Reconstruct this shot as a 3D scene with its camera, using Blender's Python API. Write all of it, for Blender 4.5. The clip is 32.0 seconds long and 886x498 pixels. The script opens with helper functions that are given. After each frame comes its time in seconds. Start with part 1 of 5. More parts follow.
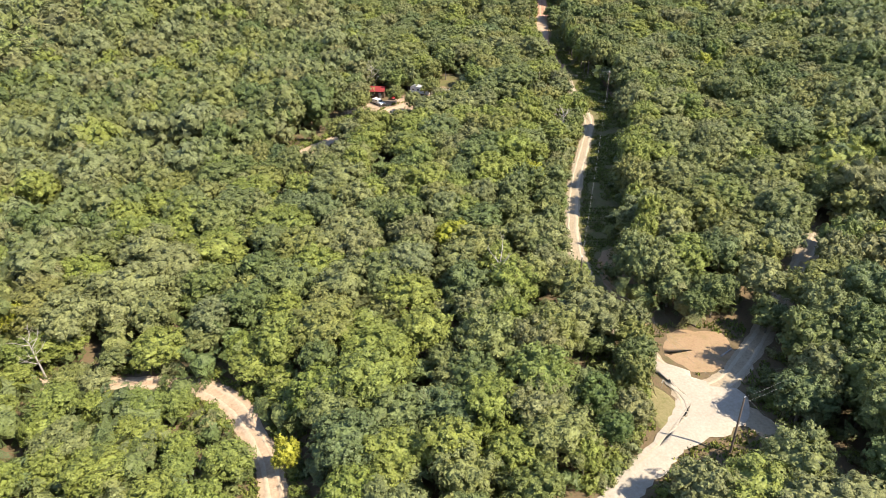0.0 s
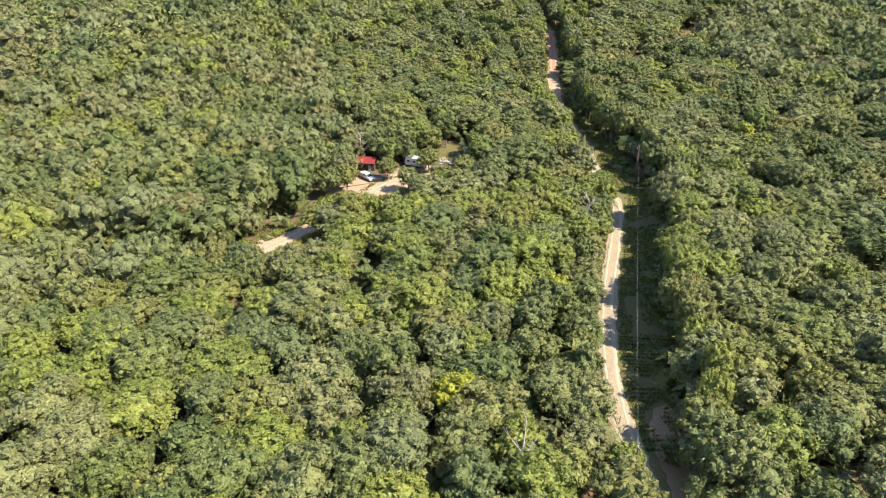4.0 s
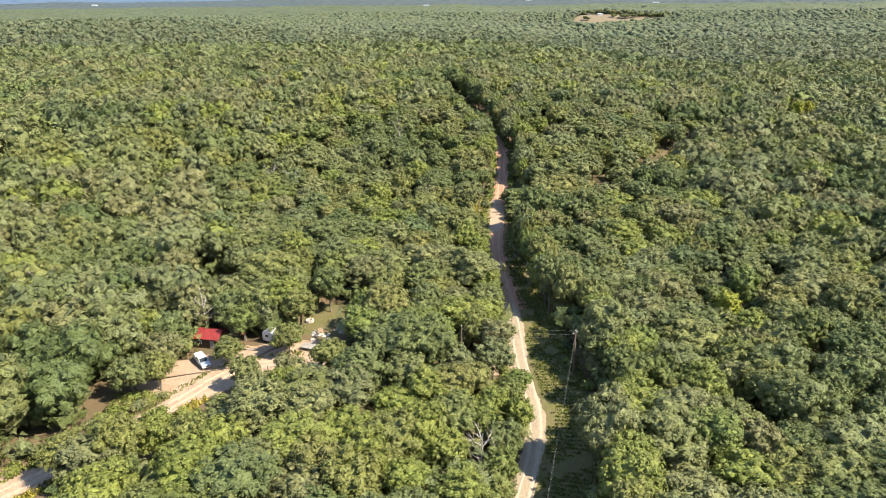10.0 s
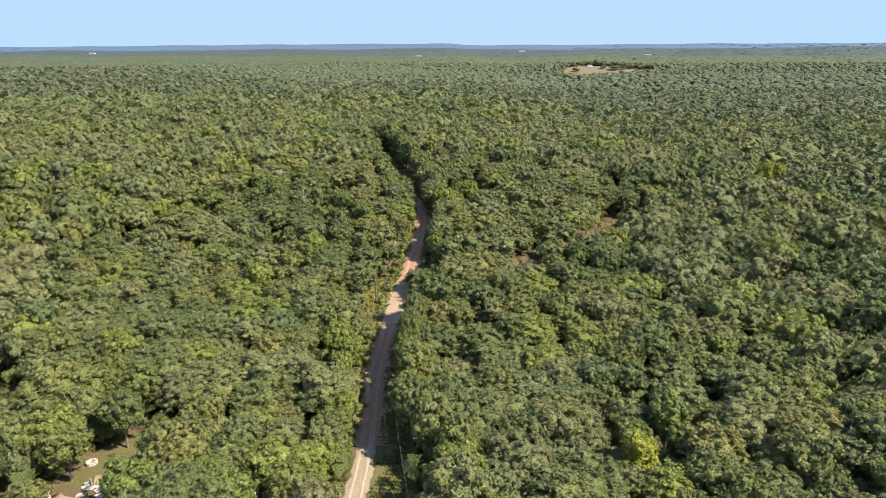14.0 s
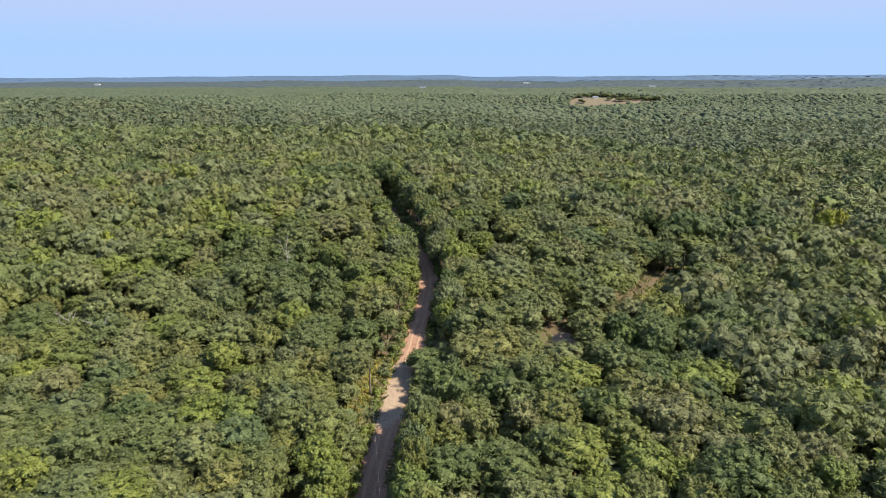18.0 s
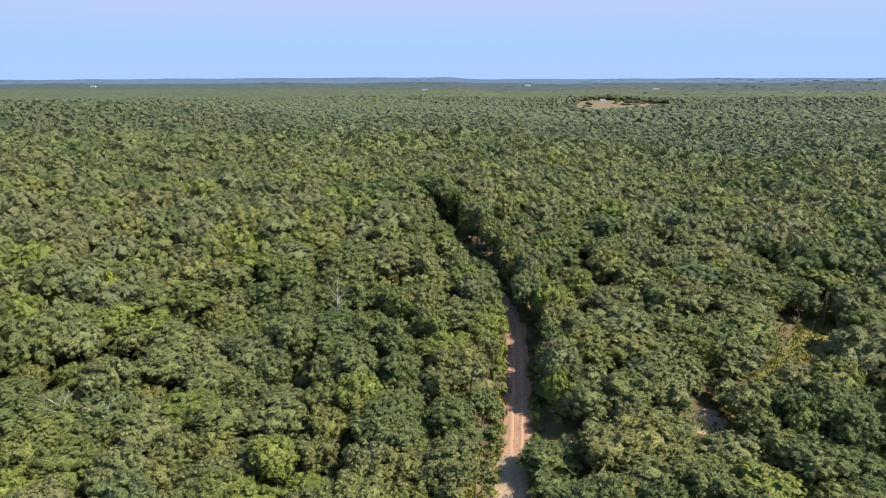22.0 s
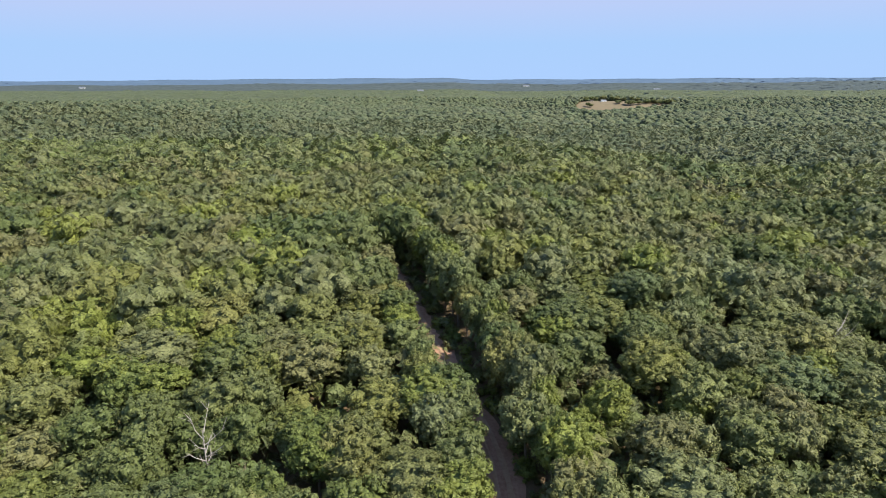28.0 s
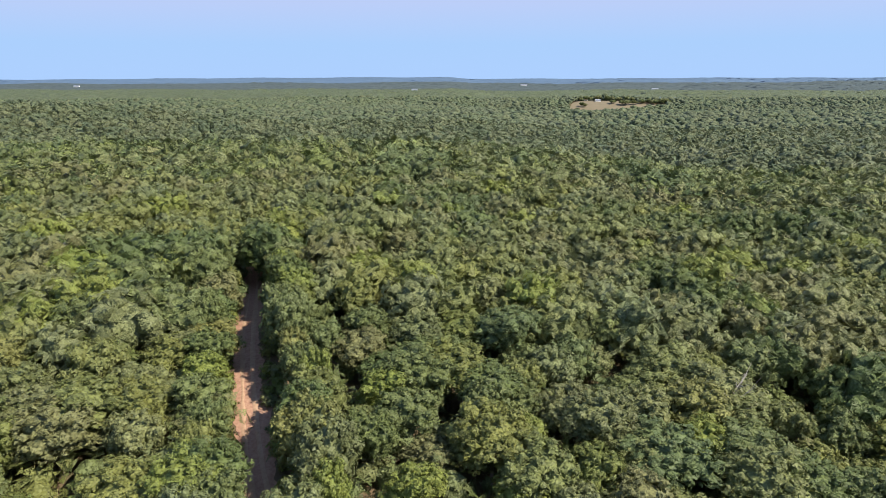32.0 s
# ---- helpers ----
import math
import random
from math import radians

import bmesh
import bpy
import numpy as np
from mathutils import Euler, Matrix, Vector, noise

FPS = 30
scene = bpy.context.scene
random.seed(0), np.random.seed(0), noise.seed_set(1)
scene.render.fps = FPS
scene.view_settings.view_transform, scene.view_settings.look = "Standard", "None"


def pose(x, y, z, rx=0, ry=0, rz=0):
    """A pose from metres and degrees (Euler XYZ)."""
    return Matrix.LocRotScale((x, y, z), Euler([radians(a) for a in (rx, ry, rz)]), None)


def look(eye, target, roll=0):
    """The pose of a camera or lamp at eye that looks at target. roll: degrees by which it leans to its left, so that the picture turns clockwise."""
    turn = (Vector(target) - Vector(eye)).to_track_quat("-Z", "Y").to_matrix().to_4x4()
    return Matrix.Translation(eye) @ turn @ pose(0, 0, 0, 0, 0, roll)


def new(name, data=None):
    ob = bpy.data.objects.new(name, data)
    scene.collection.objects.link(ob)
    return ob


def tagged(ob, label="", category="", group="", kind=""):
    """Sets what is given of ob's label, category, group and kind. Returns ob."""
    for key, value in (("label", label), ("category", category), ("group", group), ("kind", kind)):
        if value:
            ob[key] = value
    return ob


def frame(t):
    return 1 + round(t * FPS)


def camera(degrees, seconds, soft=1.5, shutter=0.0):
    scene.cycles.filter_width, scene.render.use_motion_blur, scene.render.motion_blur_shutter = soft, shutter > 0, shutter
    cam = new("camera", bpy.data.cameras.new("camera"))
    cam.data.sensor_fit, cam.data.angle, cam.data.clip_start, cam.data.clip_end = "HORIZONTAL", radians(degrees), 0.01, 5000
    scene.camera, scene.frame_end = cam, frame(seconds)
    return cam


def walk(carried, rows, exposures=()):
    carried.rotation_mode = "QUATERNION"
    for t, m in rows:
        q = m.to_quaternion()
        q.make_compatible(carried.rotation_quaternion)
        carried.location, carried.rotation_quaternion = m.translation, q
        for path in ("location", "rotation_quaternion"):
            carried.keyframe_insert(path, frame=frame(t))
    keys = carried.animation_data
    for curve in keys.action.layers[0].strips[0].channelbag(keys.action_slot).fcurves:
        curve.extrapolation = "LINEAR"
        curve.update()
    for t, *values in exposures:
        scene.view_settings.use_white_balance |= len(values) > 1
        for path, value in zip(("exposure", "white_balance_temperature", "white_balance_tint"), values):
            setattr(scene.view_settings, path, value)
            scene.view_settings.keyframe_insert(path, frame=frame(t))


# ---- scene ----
cam = camera(66.59, 32.0, 0.75)
# seconds, x, y, z, tilt, lean, turn
PATH = [
    (0.0, 0.00, 0.00, 76.00, 58.673, 2.240, -1.045),
    (0.5, -0.04, 3.87, 75.71, 58.648, 2.182, -1.074),
    (1.0, -0.06, 8.07, 75.44, 58.659, 2.147, -1.106),
    (1.5, -0.07, 12.69, 75.22, 58.693, 2.074, -1.125),
    (2.0, -0.08, 17.64, 75.07, 59.205, 2.015, -1.149),
    (2.5, -0.06, 22.87, 74.88, 59.830, 1.941, -1.130),
    (3.0, -0.03, 28.36, 74.66, 60.450, 1.851, -1.103),
    (3.5, 0.04, 34.00, 74.47, 61.057, 1.726, -1.049),
    (5.5, 2.31, 55.75, 75.97, 62.640, 1.050, -0.483),
    (6.0, 4.46, 60.74, 75.37, 63.406, 1.056, -0.331),
    (6.5, 6.92, 65.66, 74.67, 64.205, 1.065, -0.229),
    (7.0, 9.71, 70.50, 73.97, 65.007, 1.071, -0.163),
    (7.5, 12.67, 75.22, 73.38, 65.784, 1.049, -0.145),
    (8.0, 15.74, 79.80, 72.83, 66.541, 1.017, -0.133),
    (8.5, 18.95, 84.25, 72.39, 67.222, 0.976, -0.128),
    (9.0, 22.41, 88.86, 72.06, 67.878, 0.916, -0.151),
    (9.5, 26.05, 93.62, 71.83, 68.484, 0.863, -0.184),
    (10.0, 29.73, 98.30, 71.71, 69.070, 0.768, -0.205),
    (10.5, 33.50, 102.95, 71.61, 69.579, 0.661, -0.211),
    (11.0, 37.40, 107.68, 71.45, 70.084, 0.528, -0.215),
    (11.5, 41.37, 112.41, 71.29, 70.590, 0.416, -0.232),
    (12.0, 45.43, 117.07, 71.18, 71.070, 0.374, -0.230),
    (12.5, 49.56, 121.69, 71.05, 71.585, 0.343, -0.234),
    (13.0, 53.51, 126.50, 70.89, 72.058, 0.341, -0.245),
    (13.5, 57.01, 131.51, 70.70, 72.532, 0.346, -0.192),
    (14.0, 59.98, 136.69, 70.51, 72.979, 0.369, -0.138),
    (14.5, 62.39, 141.99, 70.38, 73.386, 0.387, -0.089),
    (15.0, 64.07, 147.37, 70.30, 73.830, 0.354, -0.029),
    (15.5, 65.05, 152.61, 70.25, 74.244, 0.403, 0.039),
    (17.5, 60.82, 170.65, 69.58, 75.258, 0.373, 0.165),
    (18.0, 58.20, 175.58, 69.52, 75.474, 0.323, 0.172),
    (18.5, 55.37, 180.61, 69.40, 75.725, 0.294, 0.184),
    (19.0, 52.37, 185.73, 69.26, 75.787, 0.282, 0.191),
    (19.5, 49.28, 190.87, 69.08, 75.753, 0.238, 0.156),
    (20.0, 46.25, 196.00, 68.93, 75.738, 0.165, 0.103),
    (20.5, 43.41, 201.19, 68.85, 75.724, 0.147, 0.036),
    (21.0, 40.81, 206.40, 68.81, 75.705, 0.173, -0.010),
    (21.5, 38.46, 211.64, 68.72, 75.685, 0.212, -0.062),
    (22.0, 36.43, 216.97, 68.66, 75.675, 0.234, -0.126),
    (22.5, 34.76, 222.45, 68.70, 75.667, 0.203, -0.189),
    (23.0, 33.45, 228.02, 68.74, 75.657, 0.183, -0.242),
    (23.5, 32.41, 233.66, 68.71, 75.645, 0.199, -0.277),
    (24.0, 31.62, 239.36, 68.62, 75.652, 0.235, -0.257),
    (24.5, 31.21, 245.15, 68.58, 75.651, 0.201, -0.249),
    (26.5, 36.80, 268.25, 67.43, 75.720, 0.340, -0.273),
    (27.0, 39.09, 272.66, 67.47, 75.708, 0.326, -0.270),
    (27.5, 41.59, 276.78, 67.42, 75.708, 0.357, -0.276),
    (28.0, 44.38, 280.63, 67.34, 75.729, 0.363, -0.275),
    (28.5, 47.44, 284.29, 67.28, 75.723, 0.376, -0.282),
    (29.0, 50.75, 287.74, 67.22, 75.719, 0.380, -0.280),
    (29.5, 54.21, 291.10, 67.19, 75.703, 0.363, -0.287),
    (30.0, 57.79, 294.39, 67.20, 75.684, 0.323, -0.283),
    (30.5, 61.48, 297.43, 67.21, 75.679, 0.269, -0.262),
    (31.0, 65.23, 299.87, 67.25, 75.687, 0.221, -0.225),
    (31.5, 68.87, 301.65, 67.24, 75.683, 0.263, -0.186),
    (32.0, 72.31, 303.02, 67.10, 75.662, 0.253, -0.042),
]
walk(cam, [(t, pose(x, y, z, rx, ry, rz)) for t, x, y, z, rx, ry, rz in PATH], [(0.0, 1.18, 7000, 12), (6.0, 1.22, 6950, 12), (10.0, 1.20, 6950, 12), (13.0, 0.94, 6950, 12), (17.0, 0.68, 6700, 11), (20.0, 0.61, 6620, 11), (32.0, 0.61, 6620, 11)])

# ---- light: a clear afternoon, sun from the east and a little behind ----
SUN_ELEVATION, SUN_EAST, SUN_SOUTH = radians(47), 0.91, 0.41
world = bpy.data.worlds.new("sky")
scene.world = world
world.use_nodes = True
sky = world.node_tree.nodes.new("ShaderNodeTexSky")
sky.sky_type, sky.sun_disc = "NISHITA", False
sky.sun_elevation, sky.sun_rotation = SUN_ELEVATION, math.atan2(SUN_EAST, -SUN_SOUTH)
sky.air_density, sky.dust_density, sky.ozone_density = 1.0, 0.0, 3.0
background = world.node_tree.nodes["Background"]
background.inputs["Strength"].default_value = 0.15
blue = world.node_tree.nodes.new("ShaderNodeVectorMath")
blue.operation = "MULTIPLY"
blue.inputs[1].default_value = (1.10, 1.0, 0.97)
calm = world.node_tree.nodes.new("ShaderNodeVectorMath")
calm.operation = "MINIMUM"
where, height = world.node_tree.nodes.new("ShaderNodeTexCoord"), world.node_tree.nodes.new("ShaderNodeSeparateXYZ")
tone = world.node_tree.nodes.new("ShaderNodeValToRGB")
tone.color_ramp.elements[0].position, tone.color_ramp.elements[0].color = 0.005, (1.80, 2.76, 4.40, 1)
tone.color_ramp.elements[1].position, tone.color_ramp.elements[1].color = 0.11, (2.22, 2.72, 4.15, 1)
middle = tone.color_ramp.elements.new(0.045)
middle.color = (1.76, 2.76, 4.35, 1)
world.node_tree.links.new(where.outputs["Generated"], height.inputs["Vector"])
world.node_tree.links.new(height.outputs["Z"], tone.inputs["Fac"])
world.node_tree.links.new(tone.outputs["Color"], calm.inputs[1])
world.node_tree.links.new(sky.outputs["Color"], blue.inputs[0])
world.node_tree.links.new(blue.outputs["Vector"], calm.inputs[0])
world.node_tree.links.new(calm.outputs["Vector"], background.inputs["Color"])
sun_data = bpy.data.lights.new("sun", "SUN")
sun_data.energy, sun_data.angle, sun_data.color = 5.0, radians(0.53), (1.0, 0.92, 0.78)
sun = new("sun", sun_data)
sun.matrix_world = look((SUN_EAST * 100 * math.cos(SUN_ELEVATION), -SUN_SOUTH * 100 * math.cos(SUN_ELEVATION), 100 * math.sin(SUN_ELEVATION)), (0, 0, 0))


# ---- materials ----
def shader(name, rough=0.8, metal=0.0):
    m = bpy.data.materials.new(name)
    m.use_nodes = True
    b = m.node_tree.nodes["Principled BSDF"]
    b.inputs["Roughness"].default_value, b.inputs["Metallic"].default_value = rough, metal
    b.inputs["Specular IOR Level"].default_value = 0.3
    return m, m.node_tree.nodes, m.node_tree.links, b


def ramp_node(nodes, stops):
    r = nodes.new("ShaderNodeValToRGB")
    while len(r.color_ramp.elements) < len(stops):
        r.color_ramp.elements.new(0.5)
    for e, (at, c) in zip(r.color_ramp.elements, stops):
        e.position, e.color = at, (*c, 1)
    return r


def noise_node(nodes, links, scale, detail=4.0, rough=0.6, vector=None):
    n = nodes.new("ShaderNodeTexNoise")
    n.inputs["Scale"].default_value, n.inputs["Detail"].default_value, n.inputs["Roughness"].default_value = scale, detail, rough
    if vector is not None:
        links.new(vector, n.inputs["Vector"])
    return n


def mixed(name, coarse, fine, rough=0.85, scale=0.12, fine_scale=2.5, bump=0.3, metal=0.0, blend=0.35, space="Object"):
    """Two-scale noise colour: coarse stops, and a finer layer laid over it by blend, with bump."""
    m, nodes, links, b = shader(name, rough, metal)
    at = nodes.new("ShaderNodeTexCoord").outputs[space]
    n1, n2 = noise_node(nodes, links, scale, 5, 0.6, at), noise_node(nodes, links, fine_scale, 6, 0.65, at)
    r1, r2 = ramp_node(nodes, coarse), ramp_node(nodes, fine)
    links.new(n1.outputs["Fac"], r1.inputs["Fac"])
    links.new(n2.outputs["Fac"], r2.inputs["Fac"])
    mix = nodes.new("ShaderNodeMix")
    mix.data_type = "RGBA"
    mix.inputs["Factor"].default_value = blend
    links.new(r1.outputs["Color"], mix.inputs["A"])
    links.new(r2.outputs["Color"], mix.inputs["B"])
    links.new(mix.outputs["Result"], b.inputs["Base Color"])
    if bump:
        bn = nodes.new("ShaderNodeBump")
        bn.inputs["Strength"].default_value, bn.inputs["Distance"].default_value = bump, 0.1
        links.new(n2.outputs["Fac"], bn.inputs["Height"])
        links.new(bn.outputs["Normal"], b.inputs["Normal"])
    return m


def plain(name, colour, rough=0.6, metal=0.0, wear=0.15):
    c2 = tuple(max(0.0, v * (1 - wear)) for v in colour)
    return mixed(name, [(0.35, colour), (0.7, c2)], [(0.3, c2), (0.7, colour)], rough, 0.8, 9.0, 0.08, metal)


def foliage(name, stops, gloss=0.5, thin=0.23, holes=0.0, grain=4.6, ruffle=1.15, mottle=(0.56, 1.5), spread=(0.78, 1.26)):
    """Leaves: one hue a tree (by the object's random number and the tree's own tint), a lighter or darker shade a spray and a leaf. holes: how much is open between the leaves."""
    m, nodes, links, b = shader(name, gloss)
    b.inputs["Specular IOR Level"].default_value = 0.28
    info, tint = nodes.new("ShaderNodeObjectInfo"), nodes.new("ShaderNodeAttribute")
    tint.attribute_name = "tint"
    add, wrap = nodes.new("ShaderNodeMath"), nodes.new("ShaderNodeMath")
    add.operation, wrap.operation = "ADD", "FRACT"
    links.new(info.outputs["Random"], add.inputs[0])
    links.new(tint.outputs["Fac"], add.inputs[1])
    links.new(add.outputs["Value"], wrap.inputs[0])
    hue = ramp_node(nodes, stops)
    links.new(wrap.outputs["Value"], hue.inputs["Fac"])
    geo = nodes.new("ShaderNodeNewGeometry")
    span = nodes.new("ShaderNodeMapRange")
    span.inputs["To Min"].default_value, span.inputs["To Max"].default_value = spread
    links.new(geo.outputs["Random Per Island"], span.inputs["Value"])
    cells = nodes.new("ShaderNodeTexVoronoi")
    cells.inputs["Scale"].default_value = grain
    links.new(geo.outputs["Position"], cells.inputs["Vector"])
    split = nodes.new("ShaderNodeSeparateColor")
    links.new(cells.outputs["Color"], split.inputs["Color"])
    mott = nodes.new("ShaderNodeMapRange")
    mott.inputs["To Min"].default_value, mott.inputs["To Max"].default_value = mottle
    links.new(split.outputs["Red"], mott.inputs["Value"])
    k = nodes.new("ShaderNodeMath")
    k.operation = "MULTIPLY"
    links.new(span.outputs["Result"], k.inputs[0])
    links.new(mott.outputs["Result"], k.inputs[1])
    col = nodes.new("ShaderNodeVectorMath")
    col.operation = "SCALE"
    links.new(hue.outputs["Color"], col.inputs[0])
    links.new(k.outputs["Value"], col.inputs["Scale"])
    links.new(col.outputs["Vector"], b.inputs["Base Color"])
    lean, tilt, face = nodes.new("ShaderNodeVectorMath"), nodes.new("ShaderNodeVectorMath"), nodes.new("ShaderNodeVectorMath")
    lean.operation, tilt.operation, face.operation = "SUBTRACT", "MULTIPLY_ADD", "NORMALIZE"
    lean.inputs[1].default_value, tilt.inputs[1].default_value = (0.5, 0.5, 0.5), (ruffle, ruffle, ruffle)
    links.new(cells.outputs["Color"], lean.inputs[0])
    links.new(lean.outputs["Vector"], tilt.inputs[0])
    links.new(geo.outputs["Normal"], tilt.inputs[2])
    links.new(tilt.outputs["Vector"], face.inputs[0])
    links.new(face.outputs["Vector"], b.inputs["Normal"])
    tr, mx = nodes.new("ShaderNodeBsdfTranslucent"), nodes.new("ShaderNodeMixShader")
    mx.inputs["Fac"].default_value = thin
    links.new(col.outputs["Vector"], tr.inputs["Color"])
    links.new(b.outputs["BSDF"], mx.inputs[1])
    links.new(tr.outputs["BSDF"], mx.inputs[2])
    last = mx
    if holes:
        cut, gap_, last = nodes.new("ShaderNodeMath"), nodes.new("ShaderNodeBsdfTransparent"), nodes.new("ShaderNodeMixShader")
        cut.operation, cut.inputs[1].default_value = "GREATER_THAN", holes
        links.new(cells.outputs["Distance"], cut.inputs[0])
        links.new(cut.outputs["Value"], last.inputs["Fac"])
        links.new(mx.outputs["Shader"], last.inputs[1])
        links.new(gap_.outputs["BSDF"], last.inputs[2])
    links.new(last.outputs["Shader"], nodes["Material Output"].inputs["Surface"])
    return m


def leaves(name, stops, thin=0.12):
    """Leaves with gaps between them, and the closed mass within the crown."""
    stops = [(at, (r * 0.90, g * 0.87, b * 1.06)) for at, (r, g, b) in stops]
    return foliage(name, stops, 0.52, thin, 0.58, 6.0, 0.62, (0.78, 1.22), (0.80, 1.22)), foliage(name + ", inner", stops, 0.6, thin, 0.0, 4.0, 1.2, (0.7, 1.3), (0.9, 1.1))


OAK = leaves("oak leaves", [(0.0, (0.100, 0.142, 0.046)), (0.2, (0.140, 0.170, 0.046)), (0.4, (0.176, 0.196, 0.046)), (0.6, (0.150, 0.184, 0.066)), (0.8, (0.172, 0.180, 0.060)), (1.0, (0.112, 0.150, 0.050))])
RED_OAK = leaves("red oak leaves", [(0.0, (0.116, 0.158, 0.036)), (0.3, (0.168, 0.186, 0.042)), (0.55, (0.128, 0.160, 0.048)), (0.8, (0.184, 0.192, 0.048)), (1.0, (0.140, 0.166, 0.050))])
WHITE_OAK = leaves("white oak leaves", [(0.0, (0.151, 0.182, 0.053)), (0.5, (0.185, 0.206, 0.069)), (1.0, (0.140, 0.173, 0.045))])
HICKORY = leaves("hickory leaves", [(0.0, (0.160, 0.206, 0.036)), (0.5, (0.188, 0.224, 0.042)), (1.0, (0.140, 0.190, 0.040))])
MAPLE = leaves("dark leaves", [(0.0, (0.094, 0.134, 0.036)), (0.5, (0.118, 0.152, 0.040)), (1.0, (0.130, 0.164, 0.050))])
LIME = leaves("yellow-green leaves", [(0.0, (0.262, 0.290, 0.030)), (0.5, (0.290, 0.300, 0.030)), (1.0, (0.240, 0.280, 0.032))])
CEDAR = leaves("cedar foliage", [(0.0, (0.075, 0.120, 0.028)), (1.0, (0.105, 0.150, 0.034))], 0.15)


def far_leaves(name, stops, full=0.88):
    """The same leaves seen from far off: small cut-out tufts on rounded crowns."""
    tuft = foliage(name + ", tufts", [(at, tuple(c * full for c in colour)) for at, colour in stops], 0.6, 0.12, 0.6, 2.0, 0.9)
    # crowns darker than tufts: the leaves' missing self-shade is put into their colour
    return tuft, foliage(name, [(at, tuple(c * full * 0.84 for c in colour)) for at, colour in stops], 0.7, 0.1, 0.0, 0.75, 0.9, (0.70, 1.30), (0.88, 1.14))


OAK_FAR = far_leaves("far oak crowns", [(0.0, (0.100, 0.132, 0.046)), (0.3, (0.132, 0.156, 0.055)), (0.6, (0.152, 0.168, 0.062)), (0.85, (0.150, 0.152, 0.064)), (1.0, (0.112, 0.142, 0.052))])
WHITE_FAR = far_leaves("far white oak crowns", [(0.0, (0.140, 0.164, 0.070)), (0.5, (0.165, 0.184, 0.082)), (1.0, (0.132, 0.160, 0.064))])
HICKORY_FAR = far_leaves("far hickory crowns", [(0.0, (0.144, 0.178, 0.052)), (0.5, (0.166, 0.188, 0.056)), (1.0, (0.132, 0.172, 0.052))])
DARK_FAR = far_leaves("far dark crowns", [(0.0, (0.080, 0.115, 0.044)), (0.5, (0.096, 0.126, 0.046)), (1.0, (0.108, 0.138, 0.054))])
def haze_tinted(stops):
    """The leaf green of the second ridge, greyed and blued in place of haze."""
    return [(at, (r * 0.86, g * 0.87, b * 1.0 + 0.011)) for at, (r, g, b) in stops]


SECOND = far_leaves("second ridge crowns, haze tint", haze_tinted([(0.0, (0.100, 0.132, 0.046)), (0.3, (0.132, 0.156, 0.055)), (0.6, (0.152, 0.168, 0.062)), (1.0, (0.112, 0.142, 0.052))]), 0.96)
SECOND_DARK = far_leaves("second ridge dark crowns, haze tint", haze_tinted([(0.0, (0.080, 0.115, 0.044)), (0.5, (0.096, 0.126, 0.046)), (1.0, (0.108, 0.138, 0.054))]), 0.98)
# shade among unresolved leaves and bluish haze are put into this colour
FAR_LEAF = foliage("farther oak canopy, shade and haze tint", [(0.0, (0.070, 0.096, 0.053)), (0.3, (0.094, 0.115, 0.057)), (0.65, (0.082, 0.103, 0.060)), (1.0, (0.103, 0.120, 0.062))], 0.8, 0.1, 0.0, 0.4, 0.9, (0.72, 1.28), (0.85, 1.15))
# distance haze is painted as blue into the next two base colours
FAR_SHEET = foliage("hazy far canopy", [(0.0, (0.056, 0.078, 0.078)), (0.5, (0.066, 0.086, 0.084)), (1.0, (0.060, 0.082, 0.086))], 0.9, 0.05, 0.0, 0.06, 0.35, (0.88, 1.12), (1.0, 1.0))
HAZE = foliage("haze-tinted far hills", [(0.0, (0.074, 0.125, 0.190)), (1.0, (0.084, 0.136, 0.205))], 0.9, 0.0, 0.0, 0.02, 0.12, (0.94, 1.06), (1.0, 1.0))
BARK = mixed("oak bark", [(0.3, (0.16, 0.13, 0.10)), (0.7, (0.26, 0.22, 0.18))], [(0.3, (0.09, 0.075, 0.06)), (0.7, (0.3, 0.27, 0.23))], 0.95, 0.9, 7.0, 0.8)
GREY_WOOD = mixed("weathered dead wood", [(0.3, (0.30, 0.28, 0.25)), (0.7, (0.40, 0.37, 0.35))], [(0.3, (0.22, 0.19, 0.17)), (0.7, (0.43, 0.41, 0.38))], 0.9, 0.7, 6.0, 0.5)
FLOOR = mixed("leaf litter and undergrowth", [(0.3, (0.065, 0.068, 0.024)), (0.42, (0.125, 0.085, 0.05)), (0.58, (0.155, 0.10, 0.06)), (0.72, (0.06, 0.072, 0.024))], [(0.3, (0.035, 0.045, 0.016)), (0.5, (0.15, 0.11, 0.065)), (0.7, (0.08, 0.105, 0.03))], 0.95, 0.16, 1.9, 0.9, 0.0, 0.55)
GRAVEL = mixed("pale gravel", [(0.3, (0.284, 0.228, 0.155)), (0.55, (0.344, 0.280, 0.194)), (0.75, (0.232, 0.172, 0.112))], [(0.3, (0.172, 0.129, 0.086)), (0.6, (0.361, 0.301, 0.215))], 0.95, 0.2, 2.6, 0.5, 0.0, 0.5)
RUT = mixed("packed pale wheel track", [(0.3, (0.352, 0.296, 0.212)), (0.6, (0.400, 0.340, 0.252)), (0.75, (0.288, 0.228, 0.152))], [(0.3, (0.256, 0.200, 0.136)), (0.6, (0.416, 0.360, 0.272))], 0.95, 0.25, 2.0, 0.4, 0.0, 0.4)
